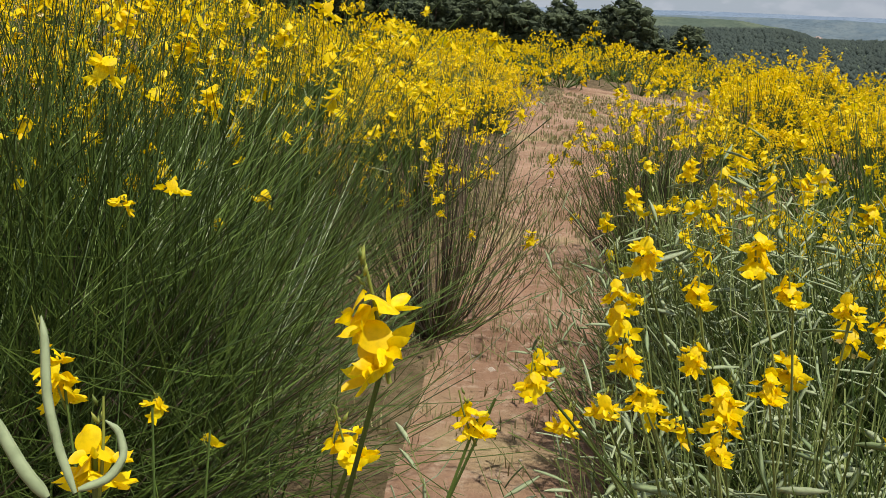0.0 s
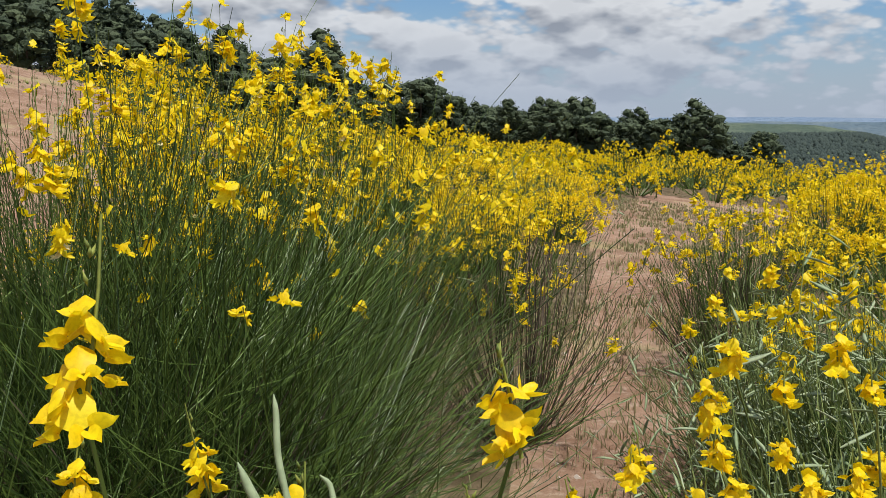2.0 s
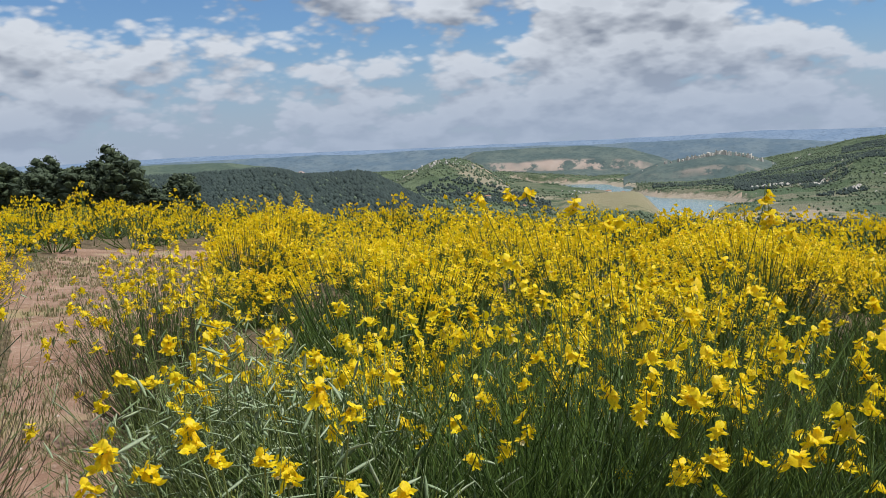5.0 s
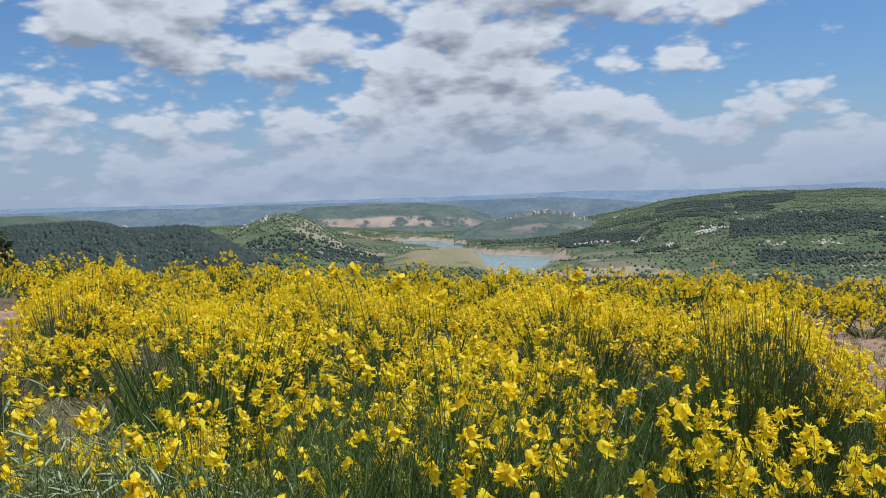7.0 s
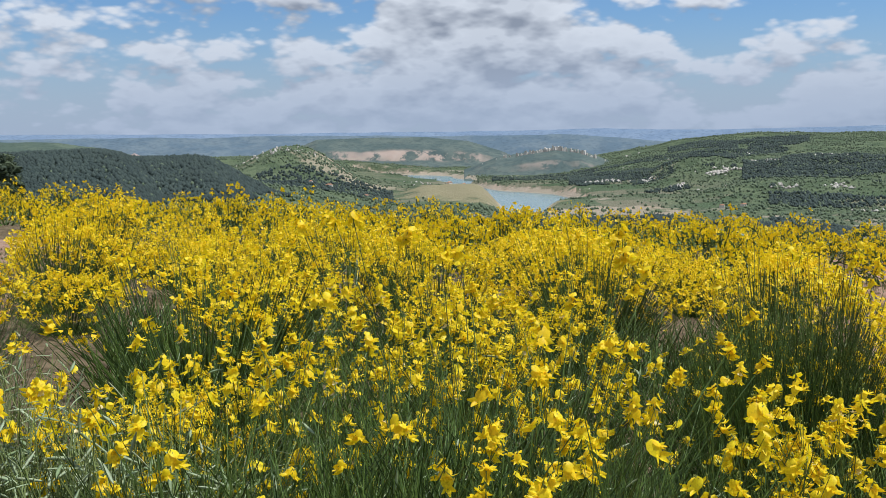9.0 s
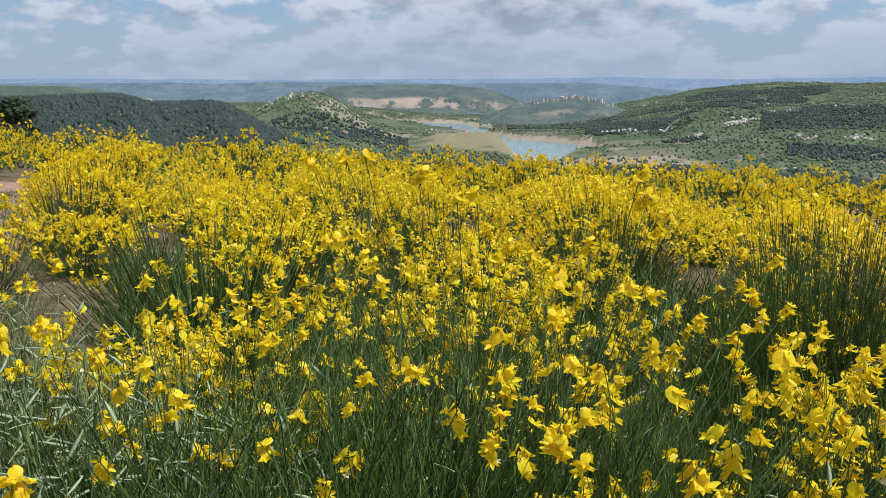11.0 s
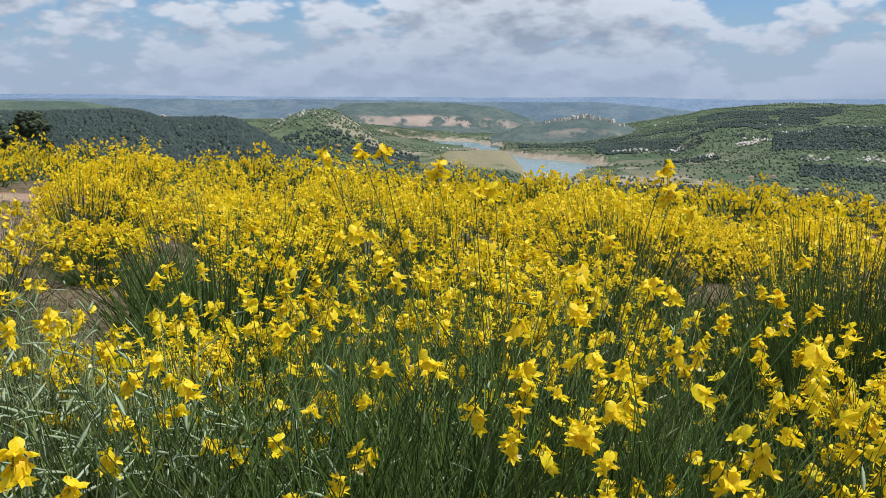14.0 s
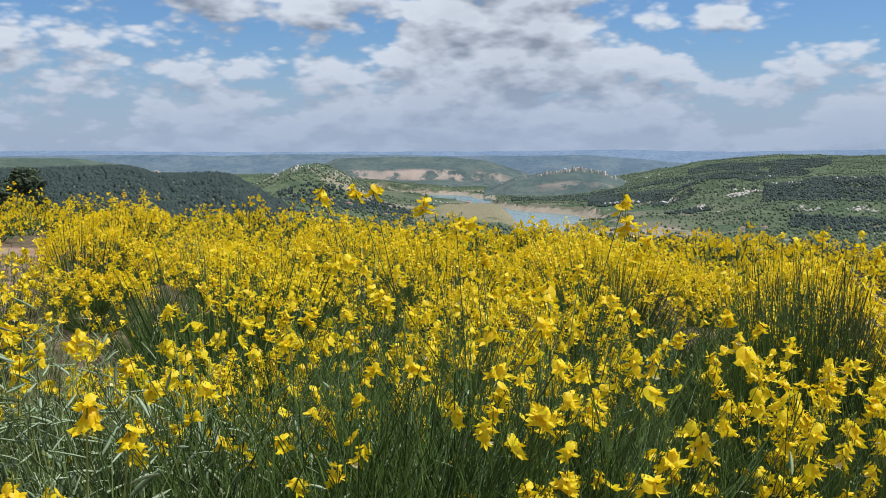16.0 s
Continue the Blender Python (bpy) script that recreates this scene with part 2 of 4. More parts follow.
def tubes(lines, radii, sides=3):
    """Tubes round many centre lines (n, s, 3) with radii (n, s): vertices and quads."""
    n, s, _ = lines.shape
    d = np.gradient(lines, axis=1)
    d /= np.linalg.norm(d, axis=2, keepdims=True) + 1e-9
    ref = np.where(np.abs(d[..., 2:3]) > 0.9, [1.0, 0, 0], [0, 0, 1.0])
    a = np.cross(d, ref)
    a /= np.linalg.norm(a, axis=2, keepdims=True) + 1e-9
    b = np.cross(d, a)
    ang = np.arange(sides) * 2 * math.pi / sides
    ring = lines[:, :, None] + radii[:, :, None, None] * (np.cos(ang)[:, None] * a[:, :, None] + np.sin(ang)[:, None] * b[:, :, None])
    i = np.arange(n * s * sides).reshape(n, s, sides)
    j = np.roll(i, -1, axis=2)
    quads = np.stack([i[:, :-1], j[:, :-1], j[:, 1:], i[:, 1:]], -1).reshape(-1, 4)
    return ring.reshape(-1, 3), quads


def strew(template, faces, turns, places, sizes):
    """Many copies of a small form in one array."""
    v = np.einsum("nij,vj->nvi", turns, template) * sizes[:, None, None] + places[:, None]
    off = (np.arange(len(places)) * len(template))[:, None, None]
    return v.reshape(-1, 3), [(np.asarray(f)[None] + off).reshape(-1, np.asarray(f).shape[1]) for f in faces]


def turns_to(axis, rng, lean=0.0):
    """Turning matrices that carry +y to the axes given (n, 3), each rolled a little about it."""
    y = axis / (np.linalg.norm(axis, axis=1, keepdims=True) + 1e-9)
    z = np.tile([0.0, 0, 1.0], (len(y), 1)) + lean * rng.normal(size=y.shape)
    x = np.cross(y, z)
    x /= np.linalg.norm(x, axis=1, keepdims=True) + 1e-9
    z = np.cross(x, y)
    return np.stack([x, y, z], -1)


def part(name, me, parent, label=""):
    ob = new(name, me)
    ob.parent = parent
    return tagged(ob, label)


# ---- the lie of the land ----
def soft_noise(x, y, scale, octaves=4, seed=0):
    """Smooth value noise on arrays, about -1 to 1."""
    out, amp, total = 0.0, 1.0, 0.0
    for k in range(octaves):
        u, v = x / scale + 17.3 * (k + seed), y / scale - 9.1 * (k + seed)
        iu, iv = np.floor(u).astype(np.int64), np.floor(v).astype(np.int64)
        fu, fv = u - iu, v - iv
        fu, fv = fu * fu * (3 - 2 * fu), fv * fv * (3 - 2 * fv)

        def corner(a, b):
            h = np.sin((a * 127.1 + b * 311.7 + seed * 74.7 + k * 19.19) % 6283.0) * 43758.5453
            return 2 * (h - np.floor(h)) - 1
        top = corner(iu, iv) * (1 - fu) + corner(iu + 1, iv) * fu
        low_ = corner(iu, iv + 1) * (1 - fu) + corner(iu + 1, iv + 1) * fu
        out = out + amp * (top * (1 - fv) + low_ * fv)
        total += amp
        amp *= 0.5
        scale = scale / 2.0
    return out / total


def ramp(v, lo, hi):
    u = np.clip((v - lo) / (hi - lo), 0, 1)
    return u * u * (3 - 2 * u)


# middle lines of the lower pool and the upper arm: azimuth, metres off, half width
POOL = [(45.75, 1650, 22), (46.0, 1860, 50), (46.7, 2060, 96), (45.8, 2270, 96), (44.2, 2430, 40)]
ARM = [(36.7, 3480, 60), (38.4, 3230, 180), (40.2, 2950, 140), (41.9, 2720, 44), (43.3, 2540, 30), (44.2, 2430, 34)]


def lake_gap(x, y):
    """Metres from the shore of the lake, 78 at the shore itself and less over the water."""
    best = np.full(np.shape(x), 1e9)
    for line in (POOL, ARM):
        pts = [(*to_xy(a, r), w) for a, r, w in line]
        for (x0, y0, w0), (x1, y1, w1) in zip(pts[:-1], pts[1:]):
            dx, dy = x1 - x0, y1 - y0
            u = np.clip(((x - x0) * dx + (y - y0) * dy) / (dx * dx + dy * dy), 0, 1)
            best = np.minimum(best, np.hypot(x - x0 - u * dx, y - y0 - u * dy) - w0 - u * (w1 - w0) + 78)
    return best


def land(x, y):
    """Height of the ground."""
    x, y = np.asarray(x, float), np.asarray(y, float)
    r, az = np.hypot(x, y), np.degrees(np.arctan2(x, y))
    near = -0.085 * np.sign(x) * np.maximum(np.abs(x) - 2.5, 0) - 0.020 * np.maximum(y - 6, 0)
    near = near + 2.6 * np.exp(-((x + 16) / 9) ** 2 - ((y - 26) / 15) ** 2)
    near = near + 0.05 * soft_noise(x, y, 2.2, 3, 1) * ramp(r, 0.5, 3.0) + 0.25 * soft_noise(x, y, 14, 2, 2) * ramp(r, 8, 22)
    wood = -1.5 * ramp(r, 45, 120) * ramp(az, -20, 8) + 4.5 * ramp(r, 45, 100) * ramp(az, -8, -28)
    edge = np.where(az < 18, 120.0 + 40 * ramp(az, 0, -40), 46.0)
    fall = np.maximum(r - edge, 0)
    near_r = np.minimum(r, edge + 10)
    kx, ky = x * near_r / np.maximum(r, 1e-6), y * near_r / np.maximum(r, 1e-6)
    nearfar = -0.085 * np.sign(kx) * np.maximum(np.abs(kx) - 2.5, 0) - 0.020 * np.maximum(ky - 6, 0)
    base = np.where(r > edge, nearfar, near) + wood
    base = base - 0.16 * fall
    side = ramp(az, 30, 42)
    floor = (-84.0 - 50.0 * side) + 9 * soft_noise(x, y, 380, 3, 3) + 3 * soft_noise(x, y, 60, 3, 4)
    hills = floor

    def hill(az0, az1, soft_az, r0, r1, r2, top, shape=1.0, rough_=6.0, seed=5):
        """A ridge from az0 to az1 degrees: it rises from r0 to r1 metres and sinks again to r2; top as an elevation in degrees."""
        nonlocal hills
        wob = 60 * soft_noise(x, y, 420, 3, seed) + 18 * soft_noise(x, y, 90, 3, seed + 1)
        up_ = ramp(r + wob, r0, r1) ** shape * ramp(r, r2, r1 + 1)
        along = ramp(az + 0.5 * soft_noise(x, y, 200, 2, seed + 2), az0, az0 + soft_az) * ramp(az, az1, az1 - soft_az)
        z1 = EYE + np.tan(np.radians(top)) * r1 + rough_ * soft_noise(x, y, 160, 4, seed + 3)
        hills = np.maximum(hills, floor + (z1 - floor) * up_ * along)

    hill(5.0, 27.6, 6.0, 950, 1280, 1750, -0.95, 1.0, 5, 5)
    hill(16.0, 31.8, 5.4, 950, 1260, 1700, -1.18, 1.0, 5, 9)
    hill(27.3, 36.6, 4.6, 1850, 2300, 2800, -0.66, 1.0, 9, 13)
    hill(45.2, 110.0, 14.0, 1650, 3850, 5200, -0.28, 0.95, 10, 25)
    hill(51.0, 110.0, 5.0, 1900, 2500, 3900, -1.55, 0.8, 12, 27)
    hill(54.0, 80.0, 6.0, 1750, 2050, 2600, -2.9, 0.6, 10, 29)
    hill(37.9, 44.9, 2.2, 1600, 1960, 2250, -3.15, 0.9, 4, 33)
    gap = lake_gap(x, y) + 26 * soft_noise(x, y, 130, 3, 37)
    hills = np.where(gap < 190, hills + (np.minimum(hills, -162.0) - hills) * ramp(gap, 112, 44), hills)
    hills = hills + 5.0 * soft_noise(x, y, 75, 3, 45) * ramp(hills, LAKE_Z + 8, -110)
    far = np.maximum(base, hills)
    return np.where(r > 700, far, np.maximum(base, -130.0 + 0 * r))


def bare(x, y):
    """True where the soil stays open: the path, the clearing and the slope beyond."""
    r, az = np.hypot(x, y), np.degrees(np.arctan2(x, y))
    along = [2.2, 3.4, 4.8, 6.8, 9.0, 11.0, 14.0, 18.0, 25.0]
    middle = np.interp(y, along, [0.25, 0.43, 0.68, 1.12, 1.75, 2.35, 3.3, 4.6, 7.0])
    half = np.interp(y, along, [0.34, 0.36, 0.40, 0.42, 0.70, 1.00, 1.8, 2.6, 2.8])
    path = (np.abs(x - middle) < half) & (y > 0) & (y < 26)
    slope = (az > 62.0) & (r > 9.0) & (r < 38)
    left = (az < -20.5) & (r > 6.5) & (r < 34)
    return path | slope | left | (r < 1.5)


def beside_path(x, y):
    """True so close to the path that a bush would lean over it."""
    return any(bool(bare(x + dx, y)) for dx in (-0.35, 0.35)) and 4.5 < y < 24 and -1.0 < x < 9.0


def ground_sheet():
    azs = np.concatenate([np.arange(-42, 88, 0.28), np.arange(88, 318, 5.0)])
    rs = np.concatenate([np.geomspace(0.4, 60, 80), np.geomspace(62, 900, 40), np.arange(914, 3960, 27), np.array([4200.0, 4640.0])])
    A, R_ = np.meshgrid(azs, rs)
    x, y = to_xy(A, R_)
    z = land(x, y)
    n = len(azs)
    i = np.arange(len(rs) * n).reshape(len(rs), n)
    j = np.roll(i, -1, axis=1)
    quads = np.stack([i[:-1], i[1:], j[1:], j[:-1]], -1).reshape(-1, 4)
    verts = np.concatenate([np.stack([x, y, z], -1).reshape(-1, 3), [[0, 0, float(land(0, 0))]]])
    fan = np.stack([np.full(n, len(verts) - 1), i[0], j[0]], -1)
    me = mesh_of("ground", verts, [quads, fan], [GROUND], smooth=True)
    cover = me.attributes.new("plant_cover", "FLOAT", "POINT")
    cover.data.foreach_set("value", np.where(bare(verts[:, 0], verts[:, 1]), 0.0, 1.0).astype(np.float32))
    ob = new("ground", me)
    return tagged(ob, "red-brown bare soil running out into wooded hills", "ground", kind="structure")


ground_sheet()


def lake():
    azs = np.arange(30.0, 54.1, 0.5)
    rs = np.linspace(1450, 3900, 20)
    A, R_ = np.meshgrid(azs, rs)
    x, y = to_xy(A, R_)
    i = np.arange(A.size).reshape(A.shape)
    quads = np.stack([i[:-1, :-1], i[1:, :-1], i[1:, 1:], i[:-1, 1:]], -1).reshape(-1, 4)
    ob = new("water", mesh_of("water", np.stack([x, y, np.full_like(x, LAKE_Z)], -1).reshape(-1, 3), [quads], [WATER]))
    return tagged(ob, "turquoise reservoir lake lying between wooded hills", "lake", kind="structure")


lake()


def ridge_band(r, profile, front, mat, label, seed, wobble=0.08, crag_el=None):
    """A far range of hills: a long body with a front slope, a crest and a back. profile: crest elevations by azimuth, in degrees.
    crag_el: elevation at which a cliff breaks the front slope."""
    az = np.arange(profile[0][0], profile[-1][0], 0.09)
    el = np.interp(az, [p[0] for p in profile], [p[1] for p in profile])
    el = el + wobble * soft_noise(az * 10, az * 0 + 7, 22, 4, seed)
    top = EYE + np.tan(np.radians(el)) * r
    share = np.linspace(0, 1, 16)
    rows = []
    for q in share:
        x, y = to_xy(az, r - front * (1 - q))
        rise = q if crag_el is None else np.interp(q, [0, 0.45, 0.55, 0.8, 1.0], [0, 0.28, 0.62, 0.8, 1.0])
        z = -152 + (top + 152) * rise ** 0.9
        z = z + (9 * soft_noise(x, y, 150, 4, seed + 1) + 5 * soft_noise(x, y, 45, 2, seed + 2)) * math.sin(math.pi * min(q, 0.97))
        rows.append(np.stack([x, y, z], -1))
    x, y = to_xy(az, r + 200)
    rows.append(np.stack([x, y, top - 30], -1))
    ob = new("backdrop", mesh_of("backdrop", np.stack(rows, 1).reshape(-1, 3), [grid_faces(len(az), len(rows))], [mat], smooth=True))
    return tagged(ob, label, "hills", kind="structure")


def grid_faces(nu, nv, start=0):
    i = np.arange(nu * nv).reshape(nu, nv) + start
    return np.stack([i[:-1, :-1], i[1:, :-1], i[1:, 1:], i[:-1, 1:]], -1).reshape(-1, 4)


# haze is put into these base colours: paler and bluer the further off
SKYLINE = far_material("far hills tinted blue-grey for haze", (0.150, 0.205, 0.285), (0.180, 0.235, 0.310))
RANGE = far_material("far range tinted blue-green for haze", (0.100, 0.140, 0.175), (0.135, 0.172, 0.195))
SCARP = far_material("scarp greyed for haze, with bare rock", (0.080, 0.108, 0.104), (0.115, 0.140, 0.125), rock=True)
DOWNS = far_material("green far downs, lightly tinted for haze", (0.075, 0.102, 0.082), (0.105, 0.132, 0.098))
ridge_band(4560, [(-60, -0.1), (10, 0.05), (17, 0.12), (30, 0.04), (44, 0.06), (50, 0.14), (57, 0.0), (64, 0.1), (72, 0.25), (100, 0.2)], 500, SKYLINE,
           "low hills along the skyline, tinted blue-grey for haze", 71, 0.04)
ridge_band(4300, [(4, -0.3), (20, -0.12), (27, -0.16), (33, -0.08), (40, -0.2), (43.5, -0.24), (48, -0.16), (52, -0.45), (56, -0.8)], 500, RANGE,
           "wooded range below the skyline, tinted blue-green for haze", 73, 0.07)
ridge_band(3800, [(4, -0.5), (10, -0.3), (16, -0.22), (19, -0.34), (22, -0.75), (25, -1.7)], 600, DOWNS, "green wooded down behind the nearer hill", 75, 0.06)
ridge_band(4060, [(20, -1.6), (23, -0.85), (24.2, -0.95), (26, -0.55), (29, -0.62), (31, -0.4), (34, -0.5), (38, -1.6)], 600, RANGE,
           "wooded range below the skyline, tinted blue-green for haze", 77, 0.10)
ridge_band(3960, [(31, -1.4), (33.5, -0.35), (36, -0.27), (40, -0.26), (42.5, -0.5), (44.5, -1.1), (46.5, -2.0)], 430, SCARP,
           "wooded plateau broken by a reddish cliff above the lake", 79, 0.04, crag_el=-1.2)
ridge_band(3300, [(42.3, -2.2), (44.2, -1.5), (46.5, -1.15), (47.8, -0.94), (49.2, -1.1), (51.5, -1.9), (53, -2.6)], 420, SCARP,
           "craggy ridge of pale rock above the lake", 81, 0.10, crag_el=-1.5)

# ---- broom flowers ----
def flower_form(nu=5, nv=4, nw=3):
    """A pea flower of unit length: broad upright banner, two spread wings, a keel. It faces +y."""
    verts, faces, n = [], [], 0
    u, v = np.meshgrid(np.linspace(-1, 1, nu), np.linspace(0, 1, nv), indexing="ij")
    wide = 0.44 * np.sin(math.pi * (0.08 + 0.80 * v)) ** 0.6
    top = 0.92 * v - 0.12 * v ** 4 * np.abs(u) ** 2
    verts.append(np.stack([u * wide, 0.10 - 0.20 * v ** 2 - 0.16 * np.abs(u) ** 1.5 * v, top], -1).reshape(-1, 3))
    faces.append(grid_faces(nu, nv))
    n += nu * nv
    u, v = np.meshgrid(np.linspace(0, 1, nw), np.linspace(-1, 1, 3), indexing="ij")
    for side in (-1, 1):
        half = 0.19 * np.sin(math.pi * (0.12 + 0.85 * u)) ** 0.6
        x = side * (0.06 + 0.42 * u + 0.08 * (1 - v ** 2) * u)
        verts.append(np.stack([x, 0.12 + 0.40 * u - 0.08 * v ** 2, 0.02 - 0.14 * u ** 2 + half * v], -1).reshape(-1, 3))
        faces.append(grid_faces(nw, 3, n))
        n += 3 * nw
    w = 0.18 * np.sin(math.pi * (0.14 + 0.78 * u)) ** 0.6
    verts.append(np.stack([v * w, 0.08 + 0.50 * u, -0.08 - 0.30 * u + 0.12 * np.abs(v)], -1).reshape(-1, 3))
    faces.append(grid_faces(nw, 3, n))
    return np.concatenate(verts), [np.concatenate(faces)]


FLOWER, FLOWER_F = flower_form()
SOFT, SOFT_F = flower_form(3, 3, 2)
FINE, FINE_F = flower_form(7, 7, 6)
# a lighter flower for plants further off: banner, two wings, keel
LITE = np.array([[-0.28, 0.05, 0.05], [0.28, 0.05, 0.05], [0.34, -0.16, 0.5], [-0.34, -0.16, 0.5],
                 [0.04, 0.05, 0.0], [0.36, 0.3, 0.1], [0.22, 0.55, -0.2],
                 [-0.04, 0.05, 0.0], [-0.22, 0.55, -0.2], [-0.36, 0.3, 0.1],
                 [-0.12, 0.1, -0.05], [0.12, 0.1, -0.05], [0.0, 0.5, -0.5]])
LITE_F = [np.array([[0, 1, 2], [0, 2, 3], [4, 5, 6], [7, 8, 9], [10, 11, 12]])]
# farthest plants: two crossed petals
SPECK = np.array([[-0.5, 0, -0.4], [0.5, 0, -0.3], [0.1, 0.1, 0.6], [0, -0.5, -0.1], [0.1, 0.5, -0.3], [-0.1, 0.1, 0.5]])
SPECK_F = [np.array([[0, 1, 2], [3, 4, 5]])]
u_, v_ = np.meshgrid(np.linspace(0, 1, 4), np.arange(4) * math.pi / 2, indexing="ij")
POD_FORM = np.stack([0.082 * np.sin(0.35 + u_ * 2.5) * np.cos(v_) - 0.10 * u_ ** 2, u_, 0.022 * np.sin(v_) - 0.10 * u_ ** 2], -1).reshape(-1, 3)
pi_ = np.arange(16).reshape(4, 4)
pj_ = np.roll(pi_, -1, axis=1)
POD_F = [np.stack([pi_[:-1], pj_[:-1], pj_[1:], pi_[1:]], -1).reshape(-1, 4)]
BUD_FORM = np.array([[0, 0, 0], [0.17, 0.4, 0], [0, 0.4, 0.17], [-0.17, 0.4, 0], [0, 0.4, -0.17], [0, 1.0, 0]])
BUD_F = [np.array([[0, 1, 2], [0, 2, 3], [0, 3, 4], [0, 4, 1], [5, 2, 1], [5, 3, 2], [5, 4, 3], [5, 1, 4]])]


def raceme_mesh(rng, count, length, size, fine=False, soft=False):
    """A flowering stem top growing along +z from the origin: flowers in a loose spiral, buds at the tip."""
    heap = Heap()
    s = np.linspace(0, 1, 4)
    line = np.stack([0.006 * np.sin(s * 2), 0 * s, s * length * 1.3], -1)[None]
    v, f = tubes(line, np.linspace(0.0016, 0.0009, 4)[None], 4)
    heap.add(v, [f], 1)
    at = (np.arange(count) + rng.uniform(-0.3, 0.3, count)).clip(0) / max(count - 1, 1) * 0.62 * length
    ang = np.arange(count) * 2.4 + rng.uniform(0, 6.28) + rng.normal(0, 0.5, count)
    ax = np.stack([np.cos(ang), np.sin(ang), rng.uniform(0.05, 0.95, count)], -1)
    form, ff = (FINE, FINE_F) if fine else (SOFT, SOFT_F) if soft else (FLOWER, FLOWER_F)
    size_n = size * rng.uniform(0.8, 1.15, count) * np.linspace(1.05, 0.8, count)
    turn, spot = turns_to(ax, rng, 0.25), np.stack([0 * at, 0 * at, at], -1) + ax * 0.010
    old = (rng.uniform(0, 1, count) < (0.0 if fine else 0.08)) & (at < 0.5 * length)
    for chosen, mat in ((~old, 0), (old, 2)):
        if chosen.any():
            v, f = strew(form, ff, turn[chosen], spot[chosen], size_n[chosen] * (1.0 if mat == 0 else 0.7))
            heap.add(v, f, mat)
    nb = 4
    ang = rng.uniform(0, 6.28, nb)
    ax = np.stack([np.cos(ang) * 0.5, np.sin(ang) * 0.5, rng.uniform(0.6, 1.3, nb)], -1)
    zb = length * (0.8 + 0.55 * rng.uniform(0, 1, nb))
    v, f = strew(BUD_FORM, BUD_F, turns_to(ax, rng), np.stack([0 * zb, 0 * zb, zb], -1), rng.uniform(0.007, 0.013, nb))
    heap.add(v, f, 1)
    return heap.mesh("raceme", [PETAL, BUD, PALE], smooth=True)


# ---- broom bushes ----
def fan_of_stems(rng, n, height, spread, segs, tangle=0.05, foot=0.16, flat=0.55, arch=0.5):
    """Centre lines (n, segs, 3) of rush-like stems that fan out from one foot and curve upward."""
    ang = rng.uniform(0, 6.283, n)
    out = rng.uniform(0, 1, n) ** arch
    base = np.stack([np.cos(ang), np.sin(ang), 0 * ang], -1) * (foot * spread * rng.uniform(0, 1, n) ** 0.5)[:, None]
    reach = spread * out * rng.uniform(0.75, 1.2, n)
    top = height * (1 - flat * out ** 2.4) * rng.uniform(0.66, 1.04, n)
    s = np.linspace(0, 1, segs)
    path_r = reach[:, None] * (s[None] ** 0.8)
    path_z = top[:, None] * (s[None] ** (1.0 + 0.45 * out[:, None]))
    turn = ang[:, None] + rng.normal(0, 6 * tangle, (n, 1)) * s[None]
    lines = base[:, None] + np.stack([np.cos(turn) * path_r, np.sin(turn) * path_r, path_z], -1)
    sway = rng.normal(0, tangle, (n, 1, 3)) * (s ** 2)[None, :, None] + rng.normal(0, 0.016, (n, segs, 3)) * s[None, :, None]
    sway[..., 2] *= 0.4
    return lines + sway * height, out


def side_shoots(rng, lines, n, length, segs=4, stray=0.38):
    """Shoots that leave the stems half way up."""
    k = rng.integers(0, len(lines), n)
    s = lines.shape[1]
    j = rng.integers(s // 3, s - 1, n)
    start = lines[k, j]
    d = lines[k, np.minimum(j + 1, s - 1)] - lines[k, j - 1]
    d = d / (np.linalg.norm(d, axis=1, keepdims=True) + 1e-9) + rng.normal(0, stray, (n, 3))
    d[:, 2] = np.abs(d[:, 2]) + 0.15
    d /= np.linalg.norm(d, axis=1, keepdims=True)
    t = np.linspace(0, 1, segs)[None, :, None]
    ln = (length * rng.uniform(0.5, 1.1, n))[:, None, None]
    lift = np.array([0, 0, 0.25])[None, None] * t ** 2 * ln
    return start[:, None] + d[:, None] * t * ln + lift


TOPS = [(7, 0.056), (6, 0.050), (4, 0.036), (9, 0.095), (4, 0.034), (3, 0.024), (5, 0.044), (2, 0.02), (1, 0.02)]
RACEMES = [raceme_mesh(np.random.default_rng(100 + k), c, l, 0.0290) for k, (c, l) in enumerate(TOPS)]
SOFT_RACEMES = [raceme_mesh(np.random.default_rng(100 + k), c, l, 0.0290, soft=True) for k, (c, l) in enumerate(TOPS)]
CLOSE_TOPS = [(9, 0.060), (9, 0.066), (7, 0.055), (12, 0.100), (6, 0.045), (4, 0.030), (7, 0.055), (2, 0.02), (1, 0.02)]
CLOSE_RACEMES = [raceme_mesh(np.random.default_rng(100 + k), c, l, 0.0255, True) for k, (c, l) in enumerate(CLOSE_TOPS)]


def stand(lines, s0=-2):
    d = lines[:, -1] - lines[:, s0]
    return d / (np.linalg.norm(d, axis=1, keepdims=True) + 1e-9)


def upright_turn(d, roll, size):
    """Carries +z to d."""
    q = Vector((0, 0, 1)).rotation_difference(Vector(d))
    return q.to_matrix().to_4x4() @ Matrix.Rotation(roll, 4, "Z") @ Matrix.Scale(size, 4)


PODS = [mesh_of("pod", *strew(POD_FORM, POD_F, np.eye(3)[None], np.zeros((1, 3)), np.array([k])), [POD], smooth=True) for k in (0.055, 0.065, 0.075)]


